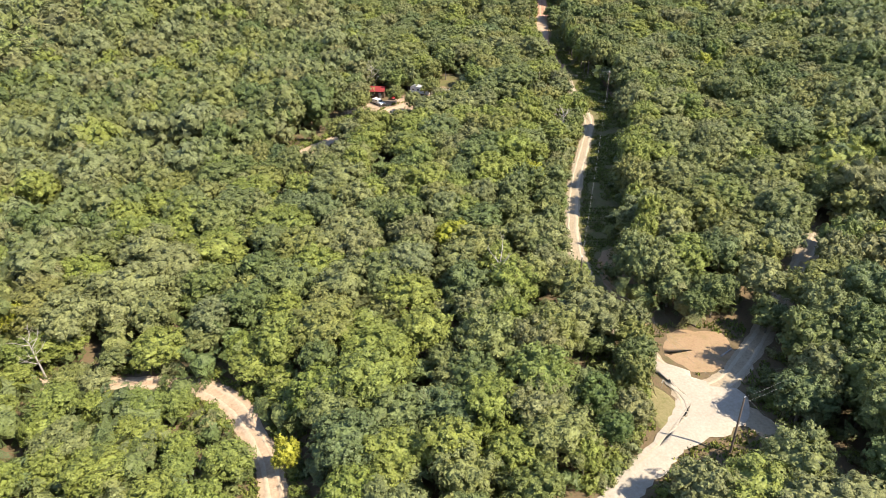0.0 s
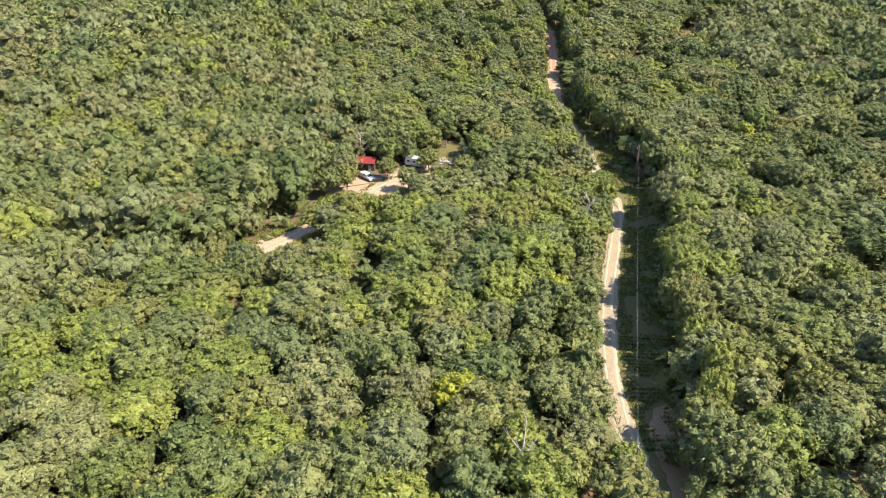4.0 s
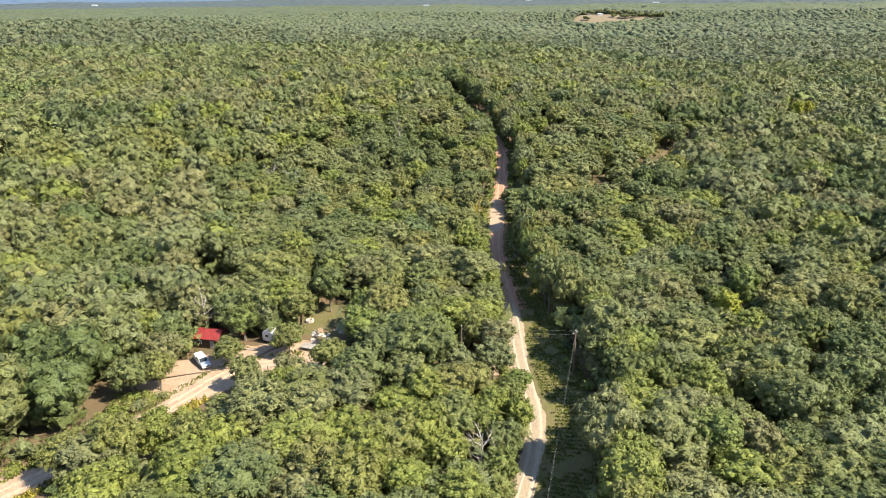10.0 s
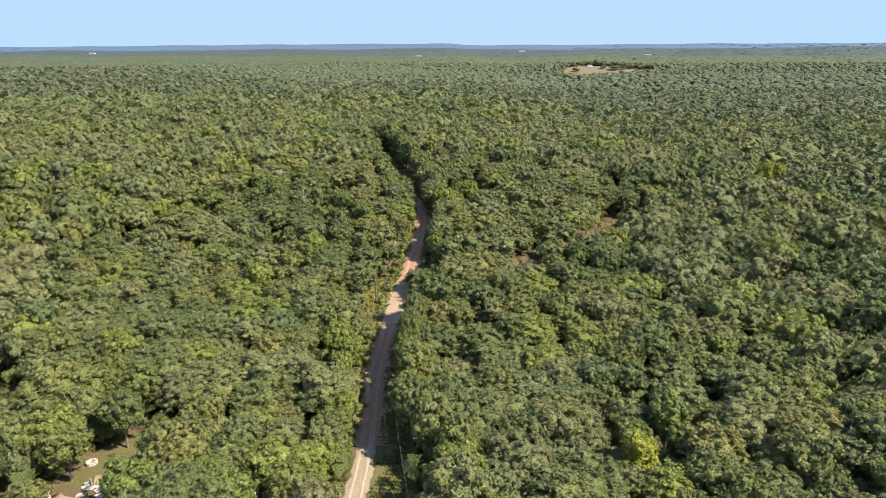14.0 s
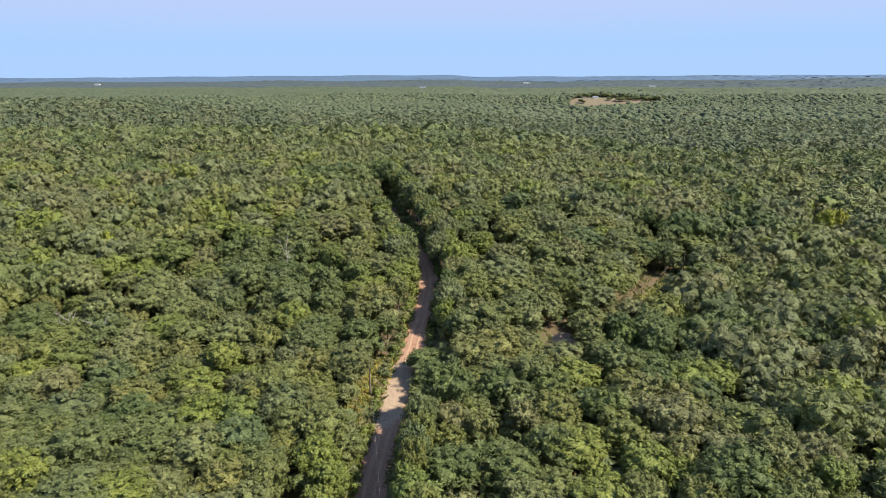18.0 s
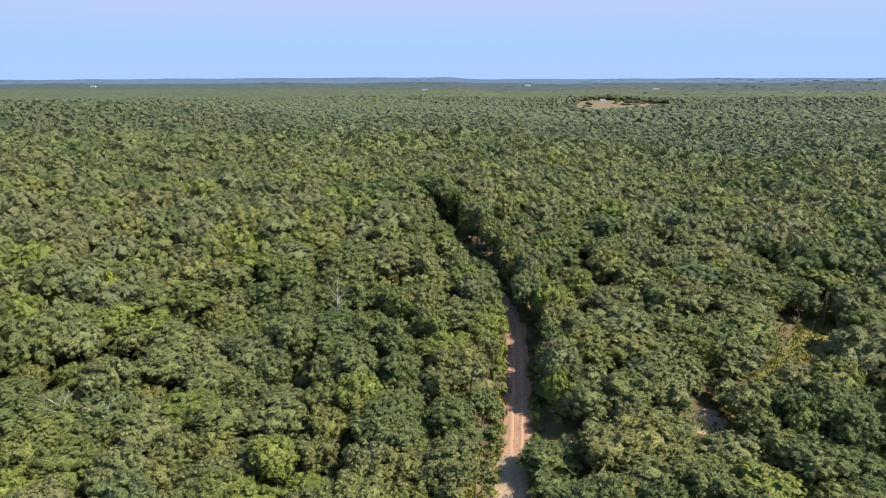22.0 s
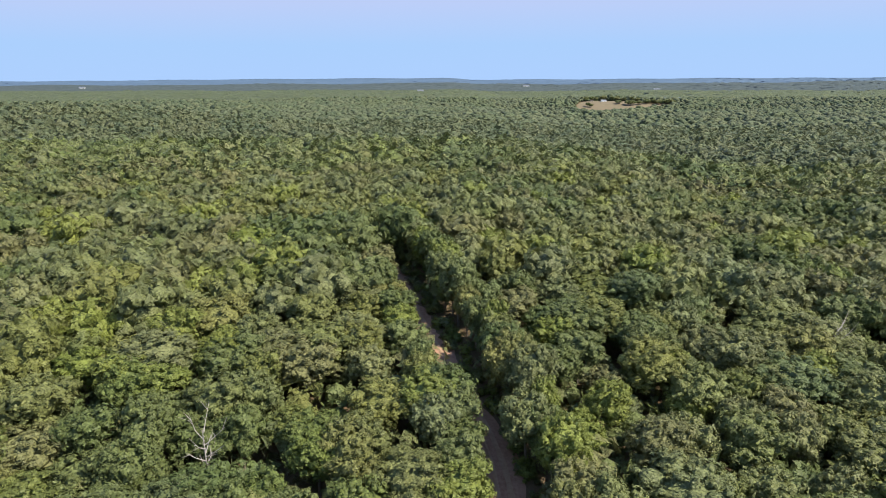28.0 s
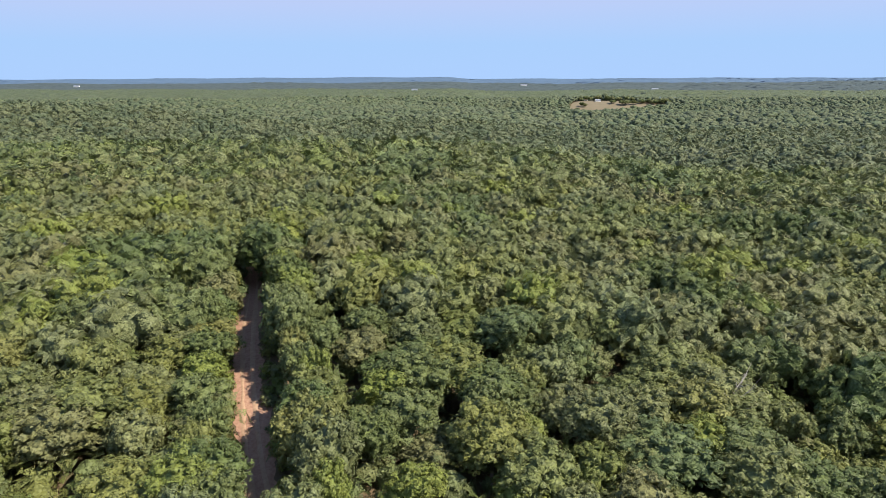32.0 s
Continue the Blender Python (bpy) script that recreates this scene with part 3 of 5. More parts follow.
def crown_arrays(r, radius, height, lobes, clumps, sprays, size, slim=1.0, hearts=True):
    """A crown about (0, 0, 0): boughs, on their outside rounded clumps of leaves with gaps between them, on each clump small jagged leaf sprays."""
    squash = np.array([1, 1, 0.86])
    c, s = [np.array([0, 0, 0.0])], [radius * 0.74]
    for k in range(1, lobes):
        a, up = k * 2.399 + r.uniform(-0.45, 0.45), r.uniform(-0.62, 0.8)
        out = radius * 0.66 * math.sqrt(1 - 0.8 * max(up, 0) ** 2) * r.uniform(0.76, 1.1)
        c.append(np.array([out * math.cos(a), out * math.sin(a), up * radius * 0.62])), s.append(radius * r.uniform(0.24, 0.38))
    tall = 0.5 * height / (0.9 * radius)
    c, s = np.array(c) * (slim, slim, tall), np.array(s) * slim ** 0.5
    squash = squash * (1, 1, tall ** 0.7)
    pick = r.choice(lobes, clumps * 16, p=s ** 2 / (s ** 2).sum())
    d = r.normal(0, 1, (len(pick), 3)) + (0, 0, 0.25)
    d /= np.linalg.norm(d, axis=1)[:, None]
    p = c[pick] + d * s[pick][:, None] * squash
    good = ~((np.linalg.norm((p[:, None] - c[None]) / squash, axis=2) < 0.9 * s[None]).any(1)) & (p[:, 2] > -0.44 * height)
    p, d = p[good], d[good]
    gap_ = 2.15 * radius * math.sqrt(slim / clumps)
    kept = []
    for k in range(len(p)):
        if len(kept) < clumps and (not kept or np.linalg.norm(p[kept] - p[k], axis=1).min() > gap_ * r.uniform(0.7, 1.15)):
            kept.append(k)
    p, d = p[kept], d[kept]
    m = len(p)
    w = gap_ * r.uniform(0.5, 0.88, m)
    p = p - d * (w * 0.25)[:, None]
    tip = d[:, None] * 0.75 + r.normal(0, 0.75, (m, sprays, 3)) + (0, 0, 0.28)
    tip /= np.linalg.norm(tip, axis=2)[:, :, None]
    at = (p[:, None] + tip * w[:, None, None] * r.uniform(0.78, 1.16, (m, sprays, 1)) * squash).reshape(-1, 3)
    tip, n = tip.reshape(-1, 3), m * sprays
    normal = tip * 1.2 + r.normal(0, 0.38, (n, 3)) + (0, 0, 0.15)
    normal /= np.linalg.norm(normal, axis=1)[:, None]
    side = np.cross(normal, r.normal(0, 1, (n, 3)))
    side /= np.linalg.norm(side, axis=1)[:, None]
    other = np.cross(normal, side)
    w2 = size * r.uniform(0.6, 1.25, n)
    corner = [at + side * (i * w2 * r.uniform(0.4, 0.85, n))[:, None] + other * (j * w2 * r.uniform(0.4, 0.85, n))[:, None] + normal * (w2 * r.uniform(-0.22, 0.22, n))[:, None] for i, j in ((-1, -0.7), (1, -0.8), (0.1, 1.1))]
    v = [np.stack(corner, 1).reshape(-1, 3)]
    tris, base_at = [], 3 * n
    for k in range(lobes):
        v.append(c[k] + ICO * s[k] * 0.90 * squash * r.uniform(0.88, 1.08, (12, 1)))
        tris.append((ICO_F if hearts else ICO_F[np.arange(20) % 4 < 3]) + base_at)
        base_at += 12
    if hearts:
        for k in range(m):
            v.append(p[k] + OCTA * w[k] * 0.70 * squash * r.uniform(0.85, 1.15, (6, 1)))
            tris.append(OCTA_F + base_at)
            base_at += 6
    return np.vstack(v), np.arange(3 * n).reshape(-1, 3), np.concatenate(tris)


def tube(points, radii, sides=6):
    """A tapered limb along points."""
    points = np.asarray(points, float)
    v, quads = [], []
    for k, (p, q) in enumerate(zip(points, radii)):
        way = points[min(k + 1, len(points) - 1)] - points[max(k - 1, 0)]
        way = way / np.linalg.norm(way)
        a = np.cross(way, (0.31, 0.9, 0.2))
        a /= np.linalg.norm(a)
        b = np.cross(way, a)
        t = np.arange(sides) * math.tau / sides
        v.append(p + q * (np.cos(t)[:, None] * a + np.sin(t)[:, None] * b))
        if k:
            i, j = np.arange(sides), (np.arange(sides) + 1) % sides
            quads.append(np.stack([(k - 1) * sides + i, (k - 1) * sides + j, k * sides + j, k * sides + i], 1))
    return np.concatenate(v), np.concatenate(quads)


def joined(pieces):
    v, q, n = [], [], 0
    for a, b in pieces:
        v.append(a), q.append(b + n)
        n += len(a)
    return np.concatenate(v), np.concatenate(q)


def trunk_arrays(r, height, radius, thick):
    top = height - radius * 0.7
    lean = r.normal(0, 0.35, 2)
    stem = [(0, 0, -0.3), (lean[0] * 0.3, lean[1] * 0.3, top * 0.35), (lean[0] * 0.8, lean[1] * 0.8, top * 0.7), (lean[0], lean[1], top + radius * 0.25)]
    pieces = [tube(stem, [thick * 1.25, thick, thick * 0.7, thick * 0.25])]
    for k in range(5):
        a, z = k * 2.4 + r.uniform(0, 1), top * r.uniform(0.42, 0.72)
        o = radius * r.uniform(0.5, 0.75)
        pieces.append(tube([(lean[0] * 0.5, lean[1] * 0.5, z), (o * 0.5 * math.cos(a), o * 0.5 * math.sin(a), z + o * 0.45), (o * math.cos(a), o * math.sin(a), z + o * 0.95)], [thick * 0.45, thick * 0.3, thick * 0.1], 4))
    return joined(pieces)


def part(name, data, parent, label=""):
    ob = new(name, data)
    ob.parent = parent
    return tagged(ob, label)


CROWNS, SPECIES = {}, {
    "red_oak": (RED_OAK, "green red oak with a lumpy sunlit crown", 1.0, 0.6),
    "oak_tree": (OAK, "broad green oak in full leaf standing in the closed wood", 1.0, 0.62),
    "white_oak": (WHITE_OAK, "grey-green white oak with pale leaves in the wood", 1.0, 0.6),
    "hickory_tree": (HICKORY, "bright green hickory in full leaf in the wood", 0.95, 0.6),
    "black_oak": (MAPLE, "dark green black oak with a dense crown", 1.0, 0.6),
    "sassafras_tree": (LIME, "yellow-green young tree, lighter than its neighbours", 0.85, 0.55),
    "cedar_tree": (CEDAR, "narrow dark green red cedar beside the road", 0.55, 0.42),
}


def tree_models(kind, count, radius, height, seed):
    """Models of a tree at unit size: crown and trunk meshes of radius metres."""
    leaf, _, slim, size = SPECIES[kind]
    r = np.random.default_rng(seed)
    made = []
    for k in range(count):
        deep = height * r.uniform(0.70, 0.80)
        v, q, t = crown_arrays(r, radius, deep, int(r.integers(8, 12)), 62, 27, size * 0.66, slim)
        v[:, 2] += height - deep * 0.58
        crown = mesh_of(kind + "_crown", v, [q, t], leaf, None, (True, False))
        v, q = trunk_arrays(r, height - deep * 0.25, radius * 0.8 * slim, 0.2)
        made.append((crown, mesh_of(kind + "_trunk", v, [q], BARK, None, False)))
    return made


MODELS = {k: tree_models(k, n, 4.4, 12.5, 30 + i) for i, (k, n) in enumerate((("oak_tree", 5), ("red_oak", 5), ("white_oak", 4), ("hickory_tree", 4), ("black_oak", 4), ("sassafras_tree", 3), ("cedar_tree", 2)))}


def tree(kind, x, y, radius, height, turn, model, label=""):
    root = new(kind)
    root.matrix_world = Matrix.LocRotScale((x, y, float(land(x, y))), Euler((0, 0, turn)), (radius / 4.4, radius / 4.4, height / 12.5))
    crown, trunk = MODELS[kind][model % len(MODELS[kind])]
    part("trunk", trunk, root)
    part("crown", crown, root)
    return tagged(root, label or SPECIES[kind][1], "tree", kind.replace("_", " ") + "s of the wood")


# trees that stand out: kind, x, y, radius, height
MARKED = [
    ("hickory_tree", 45, 107, 5.6, 13.5), ("sassafras_tree", 1, 119, 4.2, 12), ("sassafras_tree", -23, 65, 2.4, 9), ("sassafras_tree", -77, 97, 3.6, 12),
    ("sassafras_tree", -76, 207, 4.5, 13), ("hickory_tree", 53, 152, 5.6, 13), ("hickory_tree", 96, 141, 4.0, 12),
    ("hickory_tree", 37.5, 55, 5.8, 11), ("sassafras_tree", 27, 53.5, 2.2, 6), ("sassafras_tree", 22, 149, 3.8, 11),
    ("sassafras_tree", 190, 406, 4.4, 17), ("sassafras_tree", 199, 411, 4.0, 16), ("sassafras_tree", 92, 232, 3.8, 12), ("hickory_tree", 100, 243, 4.4, 13), ("hickory_tree", 162, 291, 4.2, 12),
    ("sassafras_tree", -38, 362, 3.0, 13), ("hickory_tree", 116, 341, 4.4, 13),
]
MARKED += [("white_oak", -56, 345, 5.2, 14), ("white_oak", -25, 331, 5, 14), ("white_oak", -35, 341, 5, 14), ("white_oak", -14, 310, 4.8, 13), ("white_oak", -8, 334, 4.6, 13),
    ("cedar_tree", 21, 72, 4.6, 11), ("cedar_tree", 22, 66, 4.2, 10), ("hickory_tree", -13, 56, 4.6, 12), ("hickory_tree", 36, 278, 4.4, 12),
    ("oak_tree", 39, 213, 4.0, 10), ("oak_tree", 25.6, 70.5, 3.4, 9), ("red_oak", 28, 78, 3.2, 9.5), ("hickory_tree", 17.5, 63, 3.0, 8.5), ("oak_tree", 54.5, 74, 4.4, 14), ("oak_tree", 72, 105, 4.0, 13), ("red_oak", 76, 111, 4.2, 13), ("oak_tree", 65, 112, 4.2, 12), ("red_oak", 60, 107, 3.8, 12), ("oak_tree", 67, 99, 3.6, 12), ("black_oak", 58, 62, 6, 17), ("black_oak", 70, 60, 6, 17), ("black_oak", 54, 54, 5, 15), ("black_oak", 63, 79, 5, 16.5), ("oak_tree", 69, 91, 5, 16), ("black_oak", 64, 68, 5, 17), ("oak_tree", -26.8, 216.6, 4.2, 11), ("red_oak", -30, 209, 4, 10), ("oak_tree", 24, 91, 5.2, 12), ("red_oak", 22.5, 99, 4.8, 12.5), ("oak_tree", 30.5, 91, 3.4, 10), ("red_oak", 30, 86, 3.4, 9.5), ("hickory_tree", 24.5, 107, 3.2, 8), ("black_oak", 29, 81, 3.6, 9.5), ("black_oak", 40.5, 101, 4.2, 11), ("oak_tree", 37, 111, 4.4, 12),
    ("oak_tree", 52, 108, 4.6, 12.5), ("white_oak", 45, 117, 4.8, 13), ("red_oak", 55, 117, 4.8, 13), ("black_oak", 55, 92, 3.4, 8), ("red_oak", 61, 87, 5.2, 15), ("black_oak", 56, 81, 4.8, 15), ("black_oak", 59, 70, 5.4, 16), ("white_oak", 56, 99, 4.6, 13), ("oak_tree", -3.0, 223.2, 3.6, 9), ("red_oak", -14.6, 219.6, 3.2, 7.5), ("oak_tree", -17.5, 234, 4.6, 12), ("white_oak", -11, 235, 5.0, 14), ("oak_tree", -29, 226, 4.2, 11), ("oak_tree", -9.5, 233, 3.6, 11), ("black_oak", 2.5, 243.5, 4.4, 13), ("white_oak", 14, 229, 4.2, 11), ("red_oak", 17, 237, 4.4, 12), ("oak_tree", 16, 246, 4.6, 12), ("hickory_tree", 22, 226, 4.4, 11), ("hickory_tree", 69, 372, 4.2, 12), ("white_oak", 1, 421, 5, 14)]
# trees in front of the homestead and its driveway
MARKED += [("hickory_tree", -19.6, 174.6, 6.0, 12.5), ("hickory_tree", -8, 177, 5.4, 12), ("hickory_tree", -9, 165, 5.0, 12), ("oak_tree", -29.5, 184.5, 3.8, 10), ("red_oak", -21.6, 186, 4.4, 13.5), 
    ("white_oak", -2.4, 196.5, 6.0, 12), ("white_oak", 7, 194, 5.0, 12), ("oak_tree", 12.8, 200, 5.2, 12), ("white_oak", 22.4, 206, 4.8, 11.5), ("white_oak", 31, 193, 4.6, 11), ("hickory_tree", -5.5, 187, 4.8, 12),
    ("white_oak", 1.5, 181.5, 5.0, 12), ("red_oak", 9.5, 182, 4.8, 12), ("hickory_tree", 17.5, 184, 4.8, 12), ("white_oak", 5.5, 203.5, 4.6, 10.5), ("white_oak", -4.5, 203.5, 3.8, 9.0), ("oak_tree", 0.8, 208.5, 3.8, 9.5), ("red_oak", -8.5, 210, 3.4, 8.5), ("oak_tree", 7, 214.5, 3.8, 10), ("hickory_tree", -27.5, 193.5, 3.0, 7.5), ("oak_tree", -25.5, 211, 3.6, 10), ("hickory_tree", -19.5, 194.5, 3.2, 8), ("oak_tree", -42.5, 163.5, 3.8, 11.5), ("red_oak", -47.5, 164, 4.2, 12), ("white_oak", -53, 164, 4.2, 11.5), ("oak_tree", -32, 160, 4.2, 12.5), ("red_oak", -39, 159, 4.0, 12.5), ("oak_tree", -26, 162.5, 4.0, 12.5), ("hickory_tree", -17, 189.5, 3.6, 10.6), ("oak_tree", -12, 189.5, 3.6, 10.6), ("oak_tree", 40.4, 221.8, 4.0, 10), ("oak_tree", 56.3, 367, 4.2, 13.5), ("red_oak", 54.2, 379, 4.2, 13), ("oak_tree", 12.5, 209, 4.6, 11), ("hickory_tree", 26.5, 200.5, 4.4, 11), ("red_oak", 35, 204, 4.0, 10.5), ("oak_tree", 31.5, 212, 4.0, 10)]
DEAD = [(10, 104, 11), (-69, 88, 9), (-61, 237, 14), (-73, 226, 12), (35, 184, 9), (20, 185, 8), (-28, 320, 12), (-21, 320, 11), (115, 393, 12), (13, 361, 11), (-23, 232, 10)]


def spots(y0, y1, space, rand):
    """Tree places on a shaken grid over the woods between two distances."""
    out = []
    for j, y in enumerate(np.arange(y0, y1, space * 0.87)):
        x0, x1 = -(34 + 0.69 * max(y, 0)), 56 + 0.69 * max(y, 0)
        x = np.arange(x0, x1, space) + (space / 2 if j % 2 else 0)
        out.append(np.stack([x, np.full(len(x), y)], 1))
    out = np.concatenate(out)
    return out + rand.uniform(-0.36, 0.36, out.shape) * space


def in_ring(x, y, ring):
    ring = np.array(ring, float)
    hit = np.zeros(len(x), bool)
    for (ax, ay), (bx, by) in zip(ring, np.roll(ring, -1, 0)):
        hit ^= ((ay > y) != (by > y)) & (x < (bx - ax) * (y - ay) / (by - ay + 1e-9) + ax)
    return hit


def is_wood(x, y):
    d, side = off_line(x, y, MAIN)
    ok = d > np.where(side < 0, 4.3, 4.8) - 1.5 * smooth((y - 436) / 8) + np.where(side < 0, 0.3, 1.6) * ((y > 322) & (y < 434) & (abs(y - 374) > 18))
    strip_on = (y > 112) & (y < 320)
    wide = np.interp(y, [100, 115, 160, 215, 250, 275, 300, 320], [5.2, 9.5, 10.5, 12.8, 9.6, 6.6, 5.8, 5.0])
    ok &= ~(strip_on & (side > 0) & (d < wide))
    ok &= (y > 70) | (d > 6.5)
    for line, half in ((SIDE, 4.6), (SOUTH, 4.4), (TRACK[:6], 4.2), (TRACK[5:], 1.8), (DRIVE[:11], 4.2), (DRIVE[10:], 2.8), (EAST, 2.7)):
        ok &= off_line(x, y, line)[0] > half
    for ring, swell in ((YARD, 1.02), (LAWN, 0.8), (JUNCTION, 1.0), (GLADE, 0.95), (GLADE_FRONT, 1.0), (SPOT, 1.0), (BACK_LAWN, 1.0), (POCKET, 1.1), (CROSSING, 1.0), (POLE_GAP, 0.85), (BEND_WEST, 1.0), (BEND_EAST, 1.0), (HOLLOW, 1.0)):
        mid = np.mean(ring, 0)
        ok &= ~in_ring(x, y, mid + (np.array(ring) - mid) * swell)
    return ok


ROW_RNG = np.random.default_rng(12)


def row_of_trees(y0, y1, off, space, size, height, kinds):
    """Trees standing along one edge of the main road."""
    p, way = along(MAIN, space)
    out = []
    for (x, y), (wx, wy) in zip(p, way):
        if y0 < y < y1:
            o = off + math.copysign(abs(ROW_RNG.normal(0, 1.3)), off) + (3.3 * smooth((y - 150) / 60) if y1 < 240 else 0)
            out.append((kinds[int(ROW_RNG.integers(0, len(kinds)))], float(x + wy * o), float(y - wx * o), size * ROW_RNG.uniform(0.8, 1.4), height * ROW_RNG.uniform(0.82, 1.12)))
    return out


MIXED = ("oak_tree", "red_oak", "black_oak", "hickory_tree")
MARKED += row_of_trees(112, 236, 12.6, 5.2, 3.9, 15.0, MIXED) + row_of_trees(240, 296, 7.6, 4.8, 3.5, 16.0, MIXED) + row_of_trees(112, 166, -4.6, 5.2, 3.2, 9.5, MIXED) + row_of_trees(166, 212, -5.2, 6.2, 3.0, 9.0, MIXED) + row_of_trees(330, 432, 6.9, 4.4, 3.4, 14.0, MIXED) + row_of_trees(345, 440, -5.0, 5.4, 3.4, 11.0, MIXED) + row_of_trees(225, 292, -5.4, 5.6, 3.2, 9.5, MIXED)
POOL = spots(-30, 570, 7.7, rng)
POOL = POOL[is_wood(POOL[:, 0], POOL[:, 1])]
marked_at = np.array([(m[1], m[2]) for m in MARKED])
gap = np.array([m[3] for m in MARKED])
POOL = POOL[(np.hypot(POOL[:, None, 0] - marked_at[None, :, 0], POOL[:, None, 1] - marked_at[None, :, 1]) > 0.6 * gap[None] + 1.2).all(1)]
AIRLINE = [(0, 0), (5, 62), (30, 100), (53, 127), (64, 150), (52, 187), (35, 228), (40, 273), (58, 294), (72, 303)]


def nearness(places):
    """How near the flight line passes to each place that lies ahead of it."""
    p, _ = along(AIRLINE, 6.0)
    dx, dy = places[:, None, 0] - p[None, :, 0], places[:, None, 1] - p[None, :, 1]
    d = np.hypot(dx, dy)
    return np.where((dy > 42) & (abs(dx) < 0.76 * dy + 18), d, 9999.0).min(1)


near = nearness(POOL)
order = near.argsort(kind="stable")
BEHIND = POOL[near >= 9000]
order = order[near[order] < 9000]
for kind, x, y, radius, height in MARKED:
    tree(kind, x, y, radius, height, x * 1.7, int(abs(x) + y))
NEAR_TREES = 800
for k in order[:NEAR_TREES]:
    x, y = POOL[k]
    patchy = 0.8 * noise.noise((x / 38, y / 38, 1.0)) + rng.normal(0, 0.27)
    kind = "white_oak" if patchy > 0.36 else "black_oak" if patchy < -0.34 else "hickory_tree" if rng.random() < (0.42 if x < 30 + 0.05 * y and y < 230 else 0.14) else "oak_tree" if rng.random() < 0.5 else "red_oak"
    radius = 3.7 + 3.2 * rng.random() ** 1.4
    beside_road, hand = (float(q[0]) for q in off_line(np.array([x]), np.array([y]), MAIN))
    radius *= 0.74 if 322 < y < 436 and abs(y - 374) > 18 and beside_road < 10 else 0.84 if beside_road < 9 or (hand > 0 and beside_road < 14 and y < 250) else 1.0
    tall = 6.0 if 238 < y < 298 and hand > 0 and beside_road < 13 else 4.5 if 104 < y <= 238 and hand > 0 and beside_road < 17 else 0.0
    tall -= 4.5 if 296 < y < 324 and hand > 0 and beside_road < 15 else 0.0
    scrub = (y < 92 and x < -30) or (y < 110 and off_line(np.array([x]), np.array([y]), TRACK)[0][0] < 8)
    if scrub:
        kind, radius = ("hickory_tree" if rng.random() < 0.6 else kind), radius * 0.8
    tree(kind, x, y, radius, radius * 0.8 + tall + (rng.uniform(5.6, 9.4) + 1.8 * noise.noise((x / 26, y / 26, 9.0))) * (0.5 if scrub else 1.0), rng.uniform(0, 6.28), int(rng.integers(0, 60)))


def woods(name, places, models, leaf, sizes, label, dome=False):
    """Many trees in one mesh: models are crown arrays at 4.4 m radius with their trunks left out."""
    v, q, t, tint, n = [], [], [], [], 0
    for (x, y), size in zip(places, sizes):
        a, b, c = models[int(rng.integers(0, len(models)))]
        w, s = rng.uniform(0, 6.28), size / 4.4
        cw, sw = math.cos(w) * s, math.sin(w) * s
        z = float(land(x, y)) + size * 0.8 + rng.uniform(5.0, 7.4) + 1.8 * noise.noise((x / 26, y / 26, 9.0))
        v.append(np.stack([a[:, 0] * cw - a[:, 1] * sw + x, a[:, 0] * sw + a[:, 1] * cw + y, a[:, 2] * s + z - 2.6 * s], 1))
        q.append(b + n), t.append(c + n)
        tint.append(np.full(len(a), 0.5 + 0.5 * noise.noise((x / 45, y / 45, 6.0)) + rng.uniform(-0.2, 0.2)))
        n += len(a)
    ob = new(name, mesh_of(name, np.concatenate(v), [np.concatenate(q), np.concatenate(t)], leaf, np.concatenate(tint), (True, False)))
    return tagged(ob, label, "woods", "", "stuff")


def split_woods(tag, places, clumps, sprays, spray_size, lobes, seed, radius, what, dome=False, second=False):
    r = np.random.default_rng(seed)
    models = [crown_arrays(r, 4.4, 8.2 if dome else 8.8, lobes, clumps, sprays, spray_size, 1.0, not dome) for _ in range(9)]
    pick = np.array([noise.noise((x / 38, y / 38, 1.0)) for x, y in places]) + r.normal(0, 0.22, len(places))
    chance = r.random(len(places))
    sizes = (0.66 + 0.74 * r.random(len(places)) ** 1.4) * radius
    sets = (("pale", pick > 0.40, WHITE_OAK, WHITE_FAR, "grey-green"), ("dark", pick < -0.3, MAPLE, DARK_FAR, "dark green"),
            ("bright", (pick <= 0.40) & (pick >= -0.3) & (chance < 0.16), HICKORY, HICKORY_FAR, "bright green"), ("green", (pick <= 0.40) & (pick >= -0.3) & (chance >= 0.16), OAK, OAK_FAR, "green"))
    for word, mask, leaf, far_leaf, colour in sets:
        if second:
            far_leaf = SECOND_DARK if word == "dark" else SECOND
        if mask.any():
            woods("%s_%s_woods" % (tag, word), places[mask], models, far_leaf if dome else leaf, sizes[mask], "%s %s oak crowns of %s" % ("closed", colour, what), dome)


def in_sight(places):
    """Places not behind the brow of the ridge, as seen from above the road."""
    seen = np.zeros(len(places), bool)
    for x, y in AIRLINE[::2] + AIRLINE[-1:]:
        share = np.linspace(0.1, 0.97, 40)[None]
        px, py = x + (places[:, :1] - x) * share, y + (places[:, 1:] - y) * share
        line = 72 + (land(places[:, 0], places[:, 1])[:, None] + 15 - 72) * share
        seen |= (line > land(px, py) + 7).all(1)
    return seen


